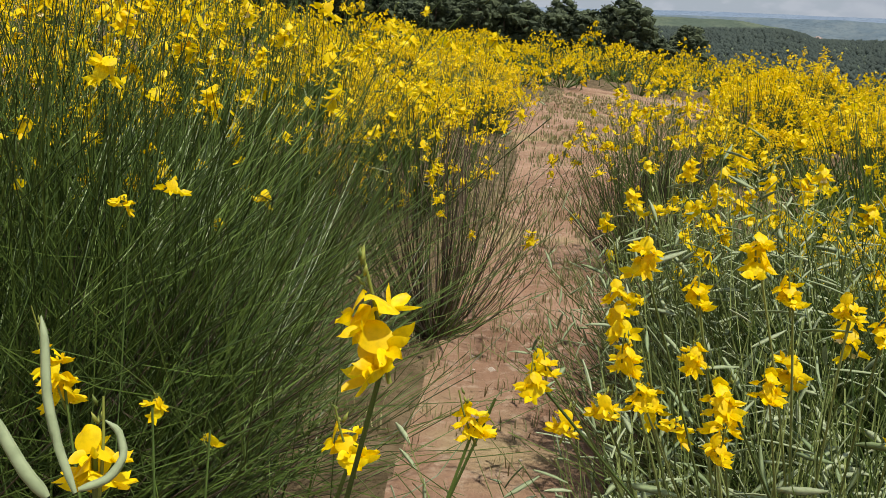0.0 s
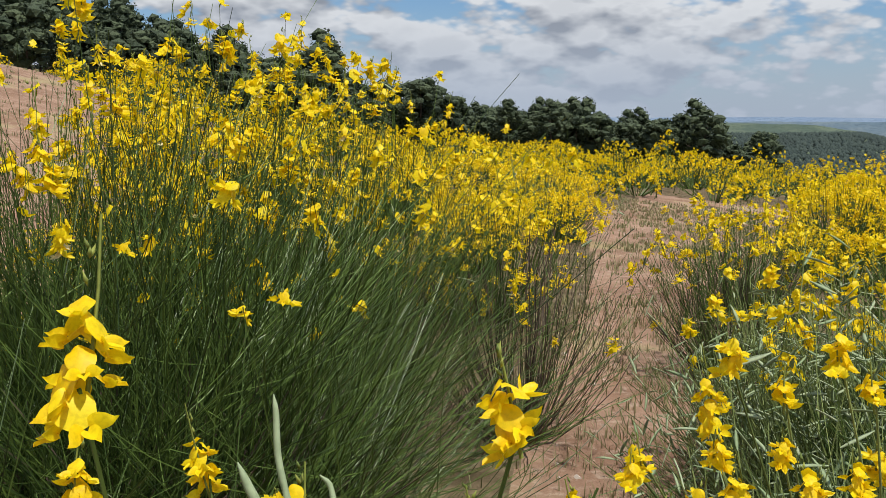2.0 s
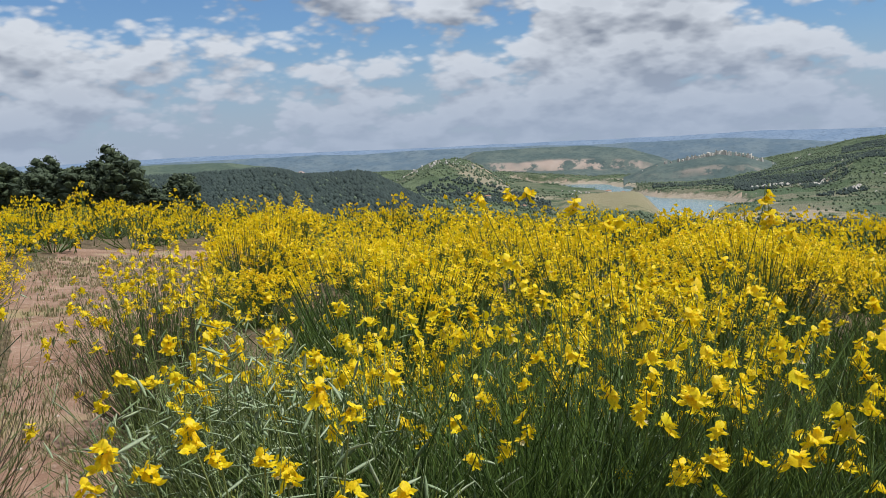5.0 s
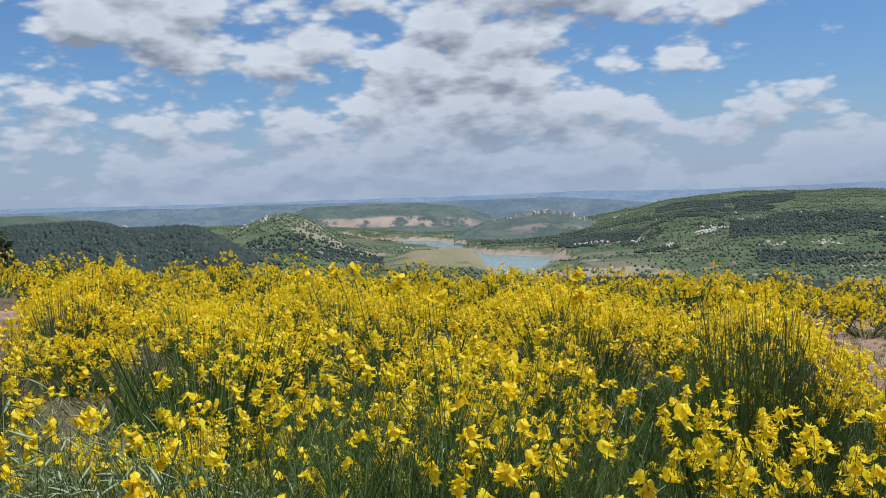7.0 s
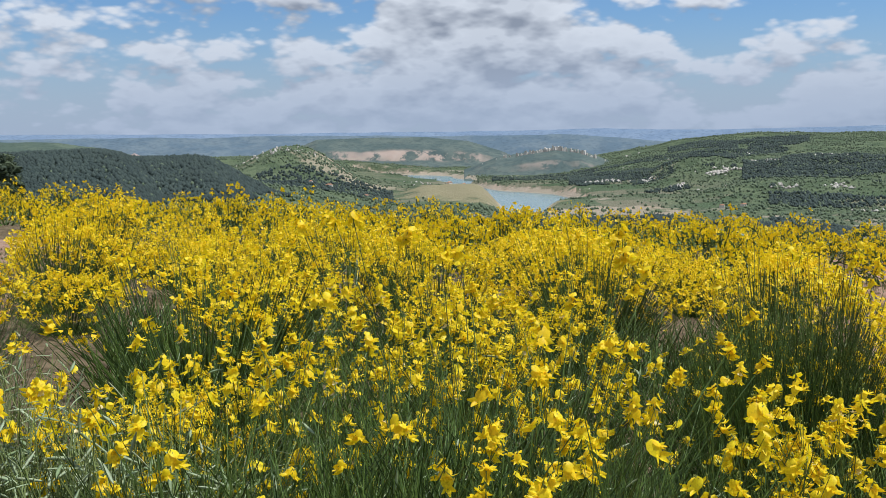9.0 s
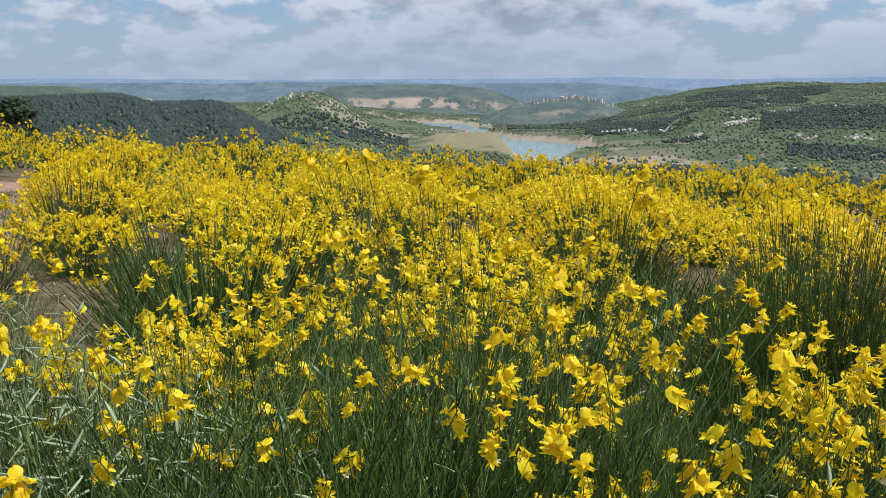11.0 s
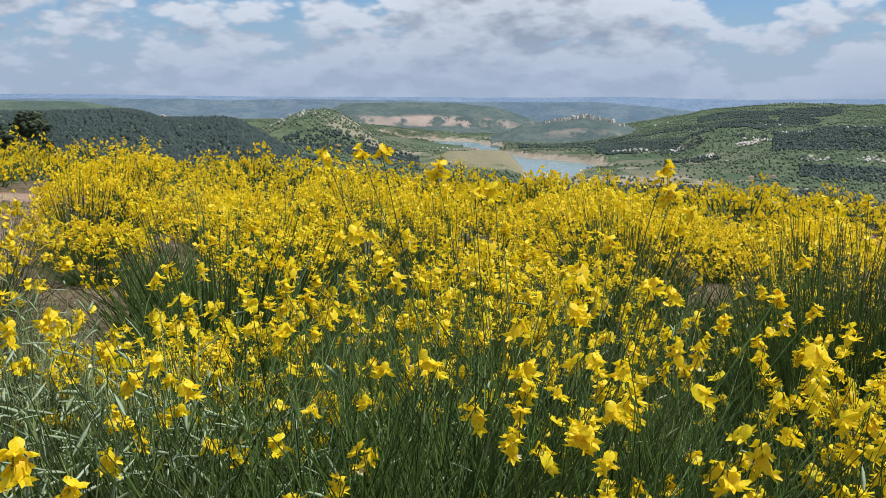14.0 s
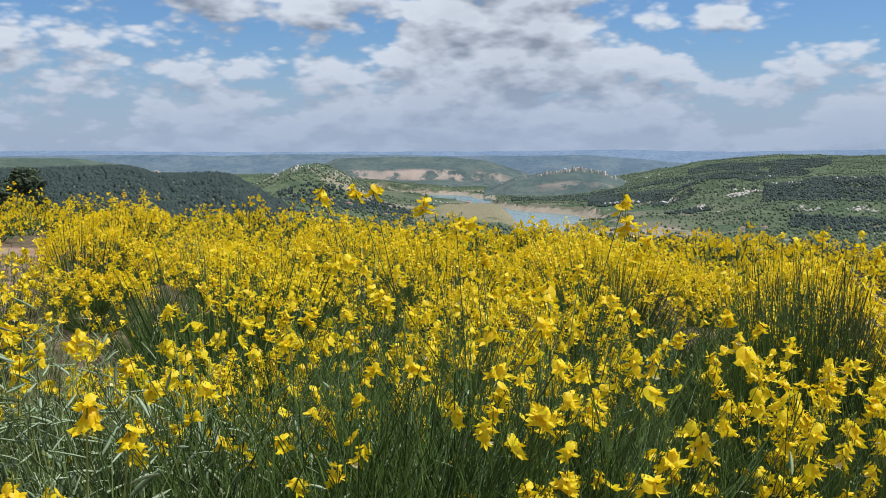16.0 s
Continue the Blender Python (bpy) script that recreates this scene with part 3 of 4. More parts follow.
def near_bush(seed, az, r, height, spread, stems, shoots, blooms, pods, label, stem_mat=RUSH, dry=0.15, tangle=0.05, foot=0.16, low=0.9, set_blooms=(), tops=RACEMES, thick=1.0, flat=0.55, dry_height=0.6, arch=0.5, stray=0.38, loose=0):
    """A broom bush seen close to: stems, dry twigs, each flowering top a part of its own, pods.
    set_blooms: places (x, y, z, size) of flowering tops that stand out, each on a stem of its own. loose: long stems that arch out low and wide."""
    rng = np.random.default_rng(seed)
    x, y = to_xy(az, r)
    floor = float(land(x, y)) - 0.01
    bush = tagged(new("broom_bush"), label, "bush", "broom bushes beside the path")
    bush.location = (x, y, floor)
    main, out = fan_of_stems(rng, stems, height, spread, 6, tangle, foot, flat, arch)
    shoot = side_shoots(rng, main, shoots, height * (0.24 if stray < 0.5 else 0.34), 4, stray)
    heap = Heap()
    v, f = tubes(main, thick * np.linspace(0.0028, 0.0011, 6)[None] * rng.uniform(0.7, 1.25, (len(main), 1)))
    heap.add(v, [f], 0)
    v, f = tubes(shoot, thick * np.linspace(0.0016, 0.0008, 4)[None] * np.ones((len(shoot), 1)))
    heap.add(v, [f], 0)
    if loose:
        ang, s = rng.uniform(0, 6.283, loose), np.linspace(0, 1, 7)
        reach = (spread * rng.uniform(0.85, 1.45, loose))[:, None] * s[None] ** 0.9
        rise = (height * rng.uniform(0.22, 0.75, loose))[:, None] * (1.5 * s - 0.75 * s ** 2)[None]
        turn = ang[:, None] + rng.normal(0, 0.5, (loose, 1)) * s[None]
        v, f = tubes(np.stack([np.cos(turn) * reach, np.sin(turn) * reach, rise], -1) + rng.normal(0, 0.012, (loose, 7, 3)) * s[None, :, None],
                     np.linspace(0.0022, 0.0009, 7)[None] * np.ones((loose, 1)))
        heap.add(v, [f], 0)
    if len(set_blooms):
        goal = np.array([b[:3] for b in set_blooms], float) - [x, y, floor]
        root = goal * [0.2, 0.2, 0] + rng.normal(0, 0.02, goal.shape) * [1, 1, 0]
        s = np.linspace(0, 1, 7)[None, :, None]
        span = (goal - root)[:, None]
        lean_in = span * [1, 1, 0] * (s ** 1.5) + span * [0, 0, 1] * s
        v, f = tubes(root[:, None] + lean_in + rng.normal(0, 0.015, (len(goal), 1, 3)) * np.sin(s * 3.14),
                     np.linspace(0.0030, 0.0016, 7)[None] * np.ones((len(goal), 1)), 4)
        heap.add(v, [f], 0)
        for g, b in zip(goal, set_blooms):
            ob = part("flower_raceme", tops[int(b[4]) if len(b) > 4 else int(rng.integers(0, 4))], bush)
            ob.matrix_local = Matrix.Translation(g - np.array([0, 0, 0.03])) @ upright_turn((rng.normal(0, 0.15), rng.normal(0, 0.15), 1), rng.uniform(0, 6.28), b[3] * (1.0 if r < 2.0 else 1.12))
    tagged(part("stem_tangle", heap.mesh("stem_tangle", [stem_mat]), bush), kind="stuff")
    nd = int(stems * dry)
    if nd:
        old, _ = fan_of_stems(rng, nd, height * dry_height, spread * 0.9, 5, tangle, foot)
        twigs = side_shoots(rng, old, nd * 2, height * 0.2, 3)
        h2 = Heap()
        v, f = tubes(old, np.linspace(0.0045, 0.0014, 5)[None] * np.ones((nd, 1)))
        h2.add(v, [f])
        v, f = tubes(twigs, np.linspace(0.0014, 0.0007, 3)[None] * np.ones((len(twigs), 1)))
        h2.add(v, [f])
        tagged(part("twig_tangle", h2.mesh("twig_tangle", [TWIG]), bush, "dry brown twigs at the foot"), kind="stuff")
    ends = np.concatenate([main[:, -1], shoot[:, -1]])
    ways = np.concatenate([stand(main), stand(shoot)])
    score = ends[:, 2] / height + rng.uniform(0, low, len(ends)) + 0.45 * soft_noise(ends[:, 0] + 9.0 * seed, ends[:, 1], 0.30, 2, 3)
    for k in np.argsort(-score)[:blooms]:
        kinds = RACEMES if r < 3.2 else SOFT_RACEMES
        ob = part("flower_raceme", kinds[int(rng.integers(0, len(kinds)))], bush)
        d = ways[k] + np.array([0, 0, 0.5])
        ob.matrix_local = Matrix.Translation(ends[k] - ways[k] * 0.01) @ upright_turn(d, rng.uniform(0, 6.28), rng.uniform(0.8, 1.2) * (1.0 if r < 2.6 else 1.2))
    src = np.concatenate([main[:, -2], shoot[:, -2]])
    k = rng.integers(0, len(ends), pods)
    ax = rng.normal(size=(pods, 3)) * [1, 1, 0.6] + [0, 0, 0.5]
    u = rng.uniform(0, 1, (pods, 1))
    at = ends[k] * u + src[k] * (1 - u)
    turn = turns_to(ax, rng, 0.5)
    single = min(pods, 40)
    for q in range(single):
        ob = part("pod", PODS[q % 3], bush)
        ob.matrix_local = Matrix.Translation(at[q]) @ Matrix(turn[q].tolist()).to_4x4()
    if pods > single:
        v, f = strew(POD_FORM, POD_F, turn[single:], at[single:], rng.uniform(0.05, 0.09, pods - single))
        tagged(part("pod_mass", mesh_of("pod_mass", v, f, [POD], smooth=True), bush, "downy grey-green seed pods"), kind="stuff")
    return bush


def dome_of_stems(rng, n, height, spread, segs, lumps=7, low=0.12):
    """Centre lines of stems that fill a lumpy dome, and how high on it each one ends (0 to 1)."""
    up_ = rng.uniform(low, 1.0, n)
    ang = rng.uniform(0, 6.283, n)
    side = np.sqrt(1 - up_ ** 2)
    way_ = np.stack([np.cos(ang) * side, np.sin(ang) * side, up_], -1)
    heads = rng.normal(size=(lumps, 3)) * [1, 1, 0.6] + [0, 0, 0.5]
    heads /= np.linalg.norm(heads, axis=1, keepdims=True)
    bulge = (0.76 + 0.34 * np.max(way_ @ heads.T, axis=1).clip(0) ** 5) * rng.uniform(0.86, 1.08, n)
    end = way_ * [spread, spread, height] * bulge[:, None]
    end[:, 2] += 0.16 * height * side
    root = end * [0.30, 0.30, 0]
    s = np.linspace(0, 1, segs)[None, :, None]
    span = (end - root)[:, None]
    lines = root[:, None] + span * [1, 1, 0] * s ** 0.85 + span * [0, 0, 1] * s ** 1.15
    return lines + rng.normal(0, 0.02, lines.shape) * s * height, up_


def mid_bush(seed, height, spread, stems, flowering, label, stem_mat=RUSH):
    """A broom bush some metres off, built once and copied. flowering: share of the stems that carry a flower head."""
    rng = np.random.default_rng(seed)
    bush = tagged(new("broom_bush"), label, "bush", "broom bushes on the slope")
    main, up_ = dome_of_stems(rng, stems, height, spread, 3)
    heap = Heap()
    v, f = tubes(main, np.linspace(0.0052, 0.0020, 3)[None] * np.ones((stems, 1)))
    heap.add(v, [f])
    tagged(part("stem_tangle", heap.mesh("stem_tangle", [stem_mat]), bush), kind="stuff")
    bare_side = rng.normal(size=3) * [1, 1, 0.2]
    bare_side /= np.linalg.norm(bare_side)
    ends = main[:, -1]
    turned = (ends / np.linalg.norm(ends, axis=1, keepdims=True)) @ bare_side
    chance = flowering * np.clip(0.45 + 1.35 * up_ - 0.40 * np.clip(turned, 0, 1), 0.04, 1)
    pick = np.nonzero(rng.uniform(0, 1, stems) < chance)[0]
    heads = rng.integers(5, 15, len(pick))
    k = np.repeat(pick, heads)
    n = len(k)
    place = ends[k] + rng.normal(0, 0.021, (n, 3)) * [1, 1, 1.3] + stand(main)[k] * rng.uniform(-0.05, 0.02, (n, 1))
    ax = rng.normal(size=(n, 3)) + [0, 0, 0.35]
    v, f = strew(LITE, LITE_F, turns_to(ax, rng, 0.3), place, rng.uniform(0.030, 0.047, n))
    tagged(part("bloom", mesh_of("bloom", v, f, [PETAL]), bush, "bright yellow flowers"), kind="stuff")
    return bush


GREEN = "broom bush with dense green rush stems and scattered yellow flowers"
GOLD = "tall broom bush thick with bright yellow flowers"
GREY = "grey-green broom bush hung with downy pods and yellow flowers"
THIN = "thin low broom bush with bare brown twigs beside the path"

# places of flowering tops that stand out: x, y, z, size, kind
FOOT_TOPS = [(0.024, 0.657, 1.325, 1.1, 0), (-0.245, 0.535, 1.377, 1.05, 3), (-0.341, 1.116, 1.096, 1.0, 3), (-0.414, 0.893, 1.162, 1.0, 1),
             (-0.117, 0.547, 1.300, 0.8, 2), (0.111, 1.021, 1.106, 0.9, 2), (0.134, 1.07, 1.108, 0.7, 8), (-0.338, 1.451, 0.936, 0.9, 5),
             (-0.234, 1.359, 0.928, 0.8, 7), (-0.002, 0.791, 1.19, 0.9, 2)]
EDGE_TOPS = [(0.343, 1.313, 1.21, 1, 1), (0.327, 1.299, 1.13, 1, 3), (0.324, 1.283, 1.08, 1, 2), (0.414, 1.282, 1.165, 1, 2), (0.407, 1.262, 1.097, 0.9, 2),
             (0.482, 1.27, 1.22, 1, 1), (0.521, 1.244, 1.18, 1, 2), (0.226, 1.293, 1.06, 1, 2), (0.243, 1.263, 0.992, 1, 2), (0.296, 1.262, 1.017, 1, 2),
             (0.343, 1.258, 1.036, 0.9, 4), (0.493, 1.217, 1.066, 1, 2), (0.44, 1.221, 1.025, 1, 1), (0.432, 1.209, 0.985, 1, 2),
             (0.712, 1.254, 1.258, 1, 1), (0.647, 1.249, 1.13, 1, 2), (0.611, 1.271, 1.154, 1, 2), (0.763, 1.222, 1.225, 0.9, 4)]
BACK_TOPS = [(0.62, 0.96, 1.15, 1, 1), (0.663, 0.94, 1.14, 1, 0), (0.701, 0.92, 1.16, 1, 1), (0.736, 0.90, 1.14, 1, 2), (0.779, 0.87, 1.13, 1, 2),
             (0.548, 0.98, 1.12, 1, 2), (0.176, 1.08, 1.13, 0.9, 4), (0.382, 1.05, 1.12, 1, 2)]
MASS_TOPS = [(1.47, 2.0, 0.89, 1, 2), (1.35, 2.01, 0.9, 1, 5), (1.81, 1.58, 0.95, 1, 2), (1.69, 1.71, 1.1, 1.1, 1), (2.04, 1.56, 1.08, 1, 2),
             (2.07, 1.51, 1.07, 1, 2), (2.11, 1.49, 0.79, 1, 4), (2.35, 1.36, 0.83, 1, 2), (2.34, 1.33, 0.75, 1, 4), (2.06, 1.64, 1.17, 1, 1),
             (1.96, 2.21, 1.17, 1, 1), (1.8, 2.42, 1.11, 1, 0)]
TALL_TOPS = [(2.08, 2.54, 1.5, 1.1, 1), (2.13, 2.51, 1.51, 1.1, 2), (1.99, 2.6, 1.49, 1.1, 1), (2.2, 2.33, 1.45, 1.2, 0), (2.28, 2.25, 1.4, 1, 1),
             (2.36, 2.25, 1.4, 1.1, 2), (2.58, 1.8, 1.47, 1.1, 1), (2.59, 1.78, 1.4, 1.2, 0), (2.6, 1.76, 1.31, 1, 1), (2.66, 1.76, 1.36, 1, 2),
             (3.03, 1.63, 1.19, 1, 1), (2.89, 1.62, 1.1, 1, 0), (2.94, 1.53, 1.07, 1, 1), (2.72, 1.68, 1.04, 1, 0), (2.65, 1.8, 1.12, 1.1, 1),
             (2.7, 2.08, 1.22, 1, 0), (2.47, 2.33, 1.26, 1, 0), (2.01, 2.56, 1.26, 1, 1), (1.83, 2.79, 1.27, 1, 0)]

# beside the path
near_bush(20, -14.0, 1.05, 0.75, 0.30, 26, 14, 2, 8, "sparse young broom plant with long flowering stems", dry=0.2, set_blooms=FOOT_TOPS, tops=CLOSE_RACEMES)
near_bush(1, -21.5, 2.75, 1.60, 0.84, 2900, 3600, 96, 34, GREEN, dry=0.16, tangle=0.20, low=1.9, flat=0.66, arch=0.42, stray=1.0, loose=240)
near_bush(2, -26.0, 3.3, 1.72, 0.80, 560, 600, 180, 25, GOLD, low=0.8)
near_bush(14, -13.5, 3.9, 1.86, 0.90, 520, 620, 210, 10, GOLD, low=0.8)
near_bush(3, -8.0, 4.9, 1.72, 0.86, 500, 620, 210, 15, GOLD, low=0.8)
near_bush(4, 2.4, 4.4, 1.42, 0.62, 88, 130, 40, 12, THIN, dry=0.8, thick=0.85, loose=40, low=0.8, flat=0.45, dry_height=0.85, stray=0.6, foot=0.10)
near_bush(5, 22.0, 3.1, 1.02, 0.56, 900, 1000, 30, 1500, GREY, SILVER, dry=0.15, tangle=0.14, low=1.0)
near_bush(6, 25.0, 1.70, 1.04, 0.46, 620, 640, 6, 1000, GREY, SILVER, dry=0.2, tangle=0.15, set_blooms=EDGE_TOPS, tops=CLOSE_RACEMES)
near_bush(15, 36.0, 1.60, 0.90, 0.46, 420, 420, 6, 60, GREEN, dry=0.15, tangle=0.15, set_blooms=BACK_TOPS, tops=CLOSE_RACEMES)
near_bush(21, 19.0, 4.0, 0.96, 0.50, 420, 520, 40, 600, GREY, SILVER, dry=0.3, tangle=0.09, low=1.0)
near_bush(17, 28.0, 2.75, 1.0, 0.62, 900, 1000, 24, 1300, GREY, SILVER, dry=0.08, tangle=0.17, thick=1.25, low=1.0)
near_bush(16, 15.2, 5.8, 1.02, 0.54, 220, 340, 90, 20, THIN, dry=0.5, low=1.0, flat=0.35, dry_height=0.8)
near_bush(22, 15.6, 8.2, 1.02, 0.66, 240, 360, 150, 10, GOLD, dry=0.2, low=1.1)
# the flowering mass beyond
near_bush(7, 38.5, 2.5, 1.08, 0.80, 1300, 1100, 14, 60, GREEN, tangle=0.17, thick=1.25, stray=0.6, loose=160, low=0.6, dry=0.05, set_blooms=MASS_TOPS)
near_bush(8, 49.5, 2.75, 1.10, 0.80, 1100, 1000, 30, 40, GOLD, tangle=0.17, thick=1.2, stray=0.6, loose=160, low=0.7, set_blooms=TALL_TOPS)
near_bush(9, 31.0, 3.6, 0.96, 0.80, 480, 620, 115, 60, GOLD, low=1.1, dry=0.05)
near_bush(10, 41.0, 3.9, 1.06, 0.90, 480, 680, 165, 20, GOLD, low=1.3)
near_bush(11, 62.0, 2.9, 1.0, 0.78, 900, 800, 110, 20, GOLD, tangle=0.15, low=0.9, dry=0.05)
near_bush(12, 47.0, 4.7, 1.00, 0.90, 480, 640, 240, 20, GOLD, low=1.3)
near_bush(18, 71.0, 3.3, 1.0, 0.80, 700, 560, 190, 20, GOLD, tangle=0.08, low=0.9, dry=0.05)
near_bush(19, 69.5, 5.3, 1.05, 0.80, 460, 460, 170, 20, GOLD, dry=0.05)
near_bush(13, 63.0, 4.9, 1.38, 0.62, 1300, 700, 76, 10, GREEN, low=0.3, thick=1.15, dry=0.03, flat=0.7)


def near_pods():
    """Three downy pods on the young plant at the path's edge, one of them curled."""
    foot = [o for o in scene.objects if o.name.startswith("broom_bush")][0]
    for line, thick in PODS_CLOSE:
        knots = np.array(line) - np.array(foot.location)
        u = np.linspace(0, len(knots) - 1, 13)
        way_ = np.stack([np.interp(u, np.arange(len(knots)), knots[:, k]) for k in range(3)], -1)
        way_[1:-1] = (way_[:-2] + 2 * way_[1:-1] + way_[2:]) / 4
        v, f = tubes(way_[None], (thick * np.array([0.5, 0.9, 1, 1, 1.05, 1, 1, 1, 0.95, 0.9, 0.75, 0.45, 0.15]))[None], 6)
        part("pod", mesh_of("pod", v, [f], [POD], smooth=True), foot, "pale downy pod")


PODS_CLOSE = [(((-0.105, 0.486, 1.314), (-0.113, 0.492, 1.332), (-0.119, 0.499, 1.352), (-0.121, 0.507, 1.375), (-0.123, 0.51, 1.384)), 0.0021), (((-0.104, 0.487, 1.315), (-0.093, 0.492, 1.317), (-0.087, 0.497, 1.325), (-0.09, 0.502, 1.335), (-0.096, 0.502, 1.34)), 0.0019), (((-0.115, 0.482, 1.314), (-0.124, 0.484, 1.324), (-0.132, 0.487, 1.337), (-0.139, 0.49, 1.351)), 0.0028)]
near_pods()

MID = [mid_bush(30, 1.20, 0.95, 300, 0.95, GOLD), mid_bush(31, 1.02, 0.90, 260, 0.90, GOLD), mid_bush(32, 1.30, 0.98, 320, 0.95, GOLD),
       mid_bush(33, 1.10, 0.88, 320, 0.34, GREEN), mid_bush(34, 1.05, 0.84, 240, 0.6, GREY, SILVER), mid_bush(35, 1.22, 0.86, 300, 0.75, GOLD)]


def scatter(seed, r0, r1, az0, az1, gap, tries):
    rng = np.random.default_rng(seed)
    got = []
    for _ in range(tries):
        r = math.sqrt(rng.uniform(r0 * r0, r1 * r1))
        az = rng.uniform(az0, az1)
        x, y = to_xy(az, r)
        if bare(x, y) or beside_path(x, y) or any((x - a) ** 2 + (y - b) ** 2 < gap * gap for a, b in got):
            continue
        got.append((float(x), float(y)))
    return got


taken = [(o.location.x, o.location.y) for o in scene.objects if o.name.startswith("broom_bush") and o not in MID]
rng = np.random.default_rng(5)
first = list(MID)
for x, y in scatter(11, 4.2, 19.0, -34, 72, 1.45, 3200):
    if any((x - a) ** 2 + (y - b) ** 2 < 0.8 ** 2 for a, b in taken) or math.hypot(x - 4.1, y - 2.1) < 1.2 or (15.8 < math.degrees(math.atan2(x, y)) < 19.8 and math.hypot(x, y) < 9.0):
        continue
    kind = MID[int(rng.choice(6, p=[0.26, 0.22, 0.14, 0.12, 0.10, 0.16]))]
    m = pose(x, y, float(land(x, y)) - 0.01, rng.normal(0, 4), rng.normal(0, 4), rng.uniform(0, 360))
    s = float(0.58 + 0.50 * rng.uniform() ** 1.4)
    if kind in first:
        first.remove(kind)
        kind.matrix_basis = m
    else:
        copy_thing(kind, m @ Matrix.Scale(s, 4))
for kind in first:
    bpy.data.objects.remove(kind)


def far_scrub():
    """The broom further down the slope, past counting."""
    rng = np.random.default_rng(8)
    heap = Heap()
    places = scatter(12, 18.6, 50.0, -32, 66, 1.75, 5200) + scatter(13, 50, 78, -20, 17, 2.0, 900) + [to_xy(a, r) for a, r in ((36.9, 21), (38.4, 22), (41.3, 21), (44.0, 23), (57.2, 19), (58.6, 20), (59.9, 21))] + [to_xy(69.7, 23.0), to_xy(66.5, 22.5)] + [to_xy(60 + 1.1 * k, 31 + (k * 7 % 5) * 0.5) for k in range(15)]
    stems, tips, leaves = [], [], []
    for x, y in places:
        h, w = 0.62 + 0.95 * rng.uniform() ** 2, rng.uniform(0.75, 1.2)
        foot = [x, y, float(land(x, y))]
        main, up_ = dome_of_stems(rng, 90, h, w, 3, 6, 0.05)
        stems.append(main[:20] + foot)
        ends = main[:, -1]
        yellow = rng.uniform(0.55, 1.3)
        got_ = np.nonzero(rng.uniform(0, 1, 90) < yellow * (0.10 + 1.1 * up_))[0]
        k = np.repeat(got_, 3)
        tips.append(ends[k] + rng.normal(0, 0.045, (len(k), 3)) + foot)
        k = np.repeat(np.arange(90), 2)
        leaves.append(ends[k] * rng.uniform(0.75, 0.97, (180, 1)) + rng.normal(0, 0.03, (180, 3)) + foot)
    stems, tips, leaves = np.concatenate(stems), np.concatenate(tips), np.concatenate(leaves)
    v, f = tubes(stems, np.linspace(0.018, 0.006, 3)[None] * np.ones((len(stems), 1)))
    heap.add(v, [f], 0)
    v, f = strew(SPECK, SPECK_F, turns_to(rng.normal(size=tips.shape), rng), tips, rng.uniform(0.06, 0.105, len(tips)))
    heap.add(v, f, 1)
    blade = np.array([[-0.07, -0.5, 0.0], [0.07, -0.4, 0.02], [0.02, 0.6, 0.05]])
    v, f = strew(blade, [np.array([[0, 1, 2]])], turns_to(rng.normal(size=leaves.shape) * 0.6 + [0, 0, 0.8], rng, 0.8), leaves, rng.uniform(0.16, 0.30, len(leaves)))
    heap.add(v, f, 0)
    ob = new("broom_scrub", heap.mesh("broom_scrub", [RUSH, PETAL]))
    return tagged(ob, "yellow flowering broom scrub covering the slope", "bushes", kind="stuff")


far_scrub()


def undergrowth():
    """Low green shoots filling the gaps between the bushes."""
    rng = np.random.default_rng(9)
    n = 6000
    r, az = np.sqrt(rng.uniform(1.75 ** 2, 9.5 ** 2, n)), rng.uniform(23, 76, n)
    r2, az2 = np.sqrt(rng.uniform(2.6 ** 2, 8.0 ** 2, 2600)), rng.uniform(-36, -5, 2600)
    x, y = to_xy(np.concatenate([az, az2]), np.concatenate([r, r2]))
    open_ = bare(x, y)
    x, y = x[~open_], y[~open_]
    k = len(x)
    h, a, lean = rng.uniform(0.25, 0.62, k), rng.uniform(0, 6.28, k), rng.uniform(0.05, 0.45, k)
    s = np.linspace(0, 1, 3)[None]
    z = land(x, y)
    lines = np.stack([x[:, None] + np.cos(a)[:, None] * lean[:, None] * s ** 1.4, y[:, None] + np.sin(a)[:, None] * lean[:, None] * s ** 1.4,
                      z[:, None] + h[:, None] * s - 0.01], -1)
    v, f = tubes(lines, np.linspace(0.0042, 0.0016, 3)[None] * (0.6 + 0.12 * np.hypot(x, y))[:, None])
    ob = new("undergrowth", mesh_of("undergrowth", v, [f], [RUSH]))
    return tagged(ob, "green rush shoots and weeds between the bushes", "undergrowth", kind="stuff")


undergrowth()


# ---- pine wood ----
BLOB = np.array([[0, 0, 1.0], [0.9, 0, 0.45], [0.28, 0.85, 0.45], [-0.73, 0.53, 0.45], [-0.73, -0.53, 0.45], [0.28, -0.85, 0.45],
                 [0.6, 0.43, -0.3], [-0.23, 0.7, -0.3], [-0.75, 0, -0.3], [-0.23, -0.7, -0.3], [0.6, -0.43, -0.3]])
BLOB_F = np.array([[0, 1, 2], [0, 2, 3], [0, 3, 4], [0, 4, 5], [0, 5, 1], [1, 6, 2], [2, 7, 3], [3, 8, 4], [4, 9, 5], [5, 10, 1],
                   [6, 7, 2], [7, 8, 3], [8, 9, 4], [9, 10, 5], [10, 6, 1]])


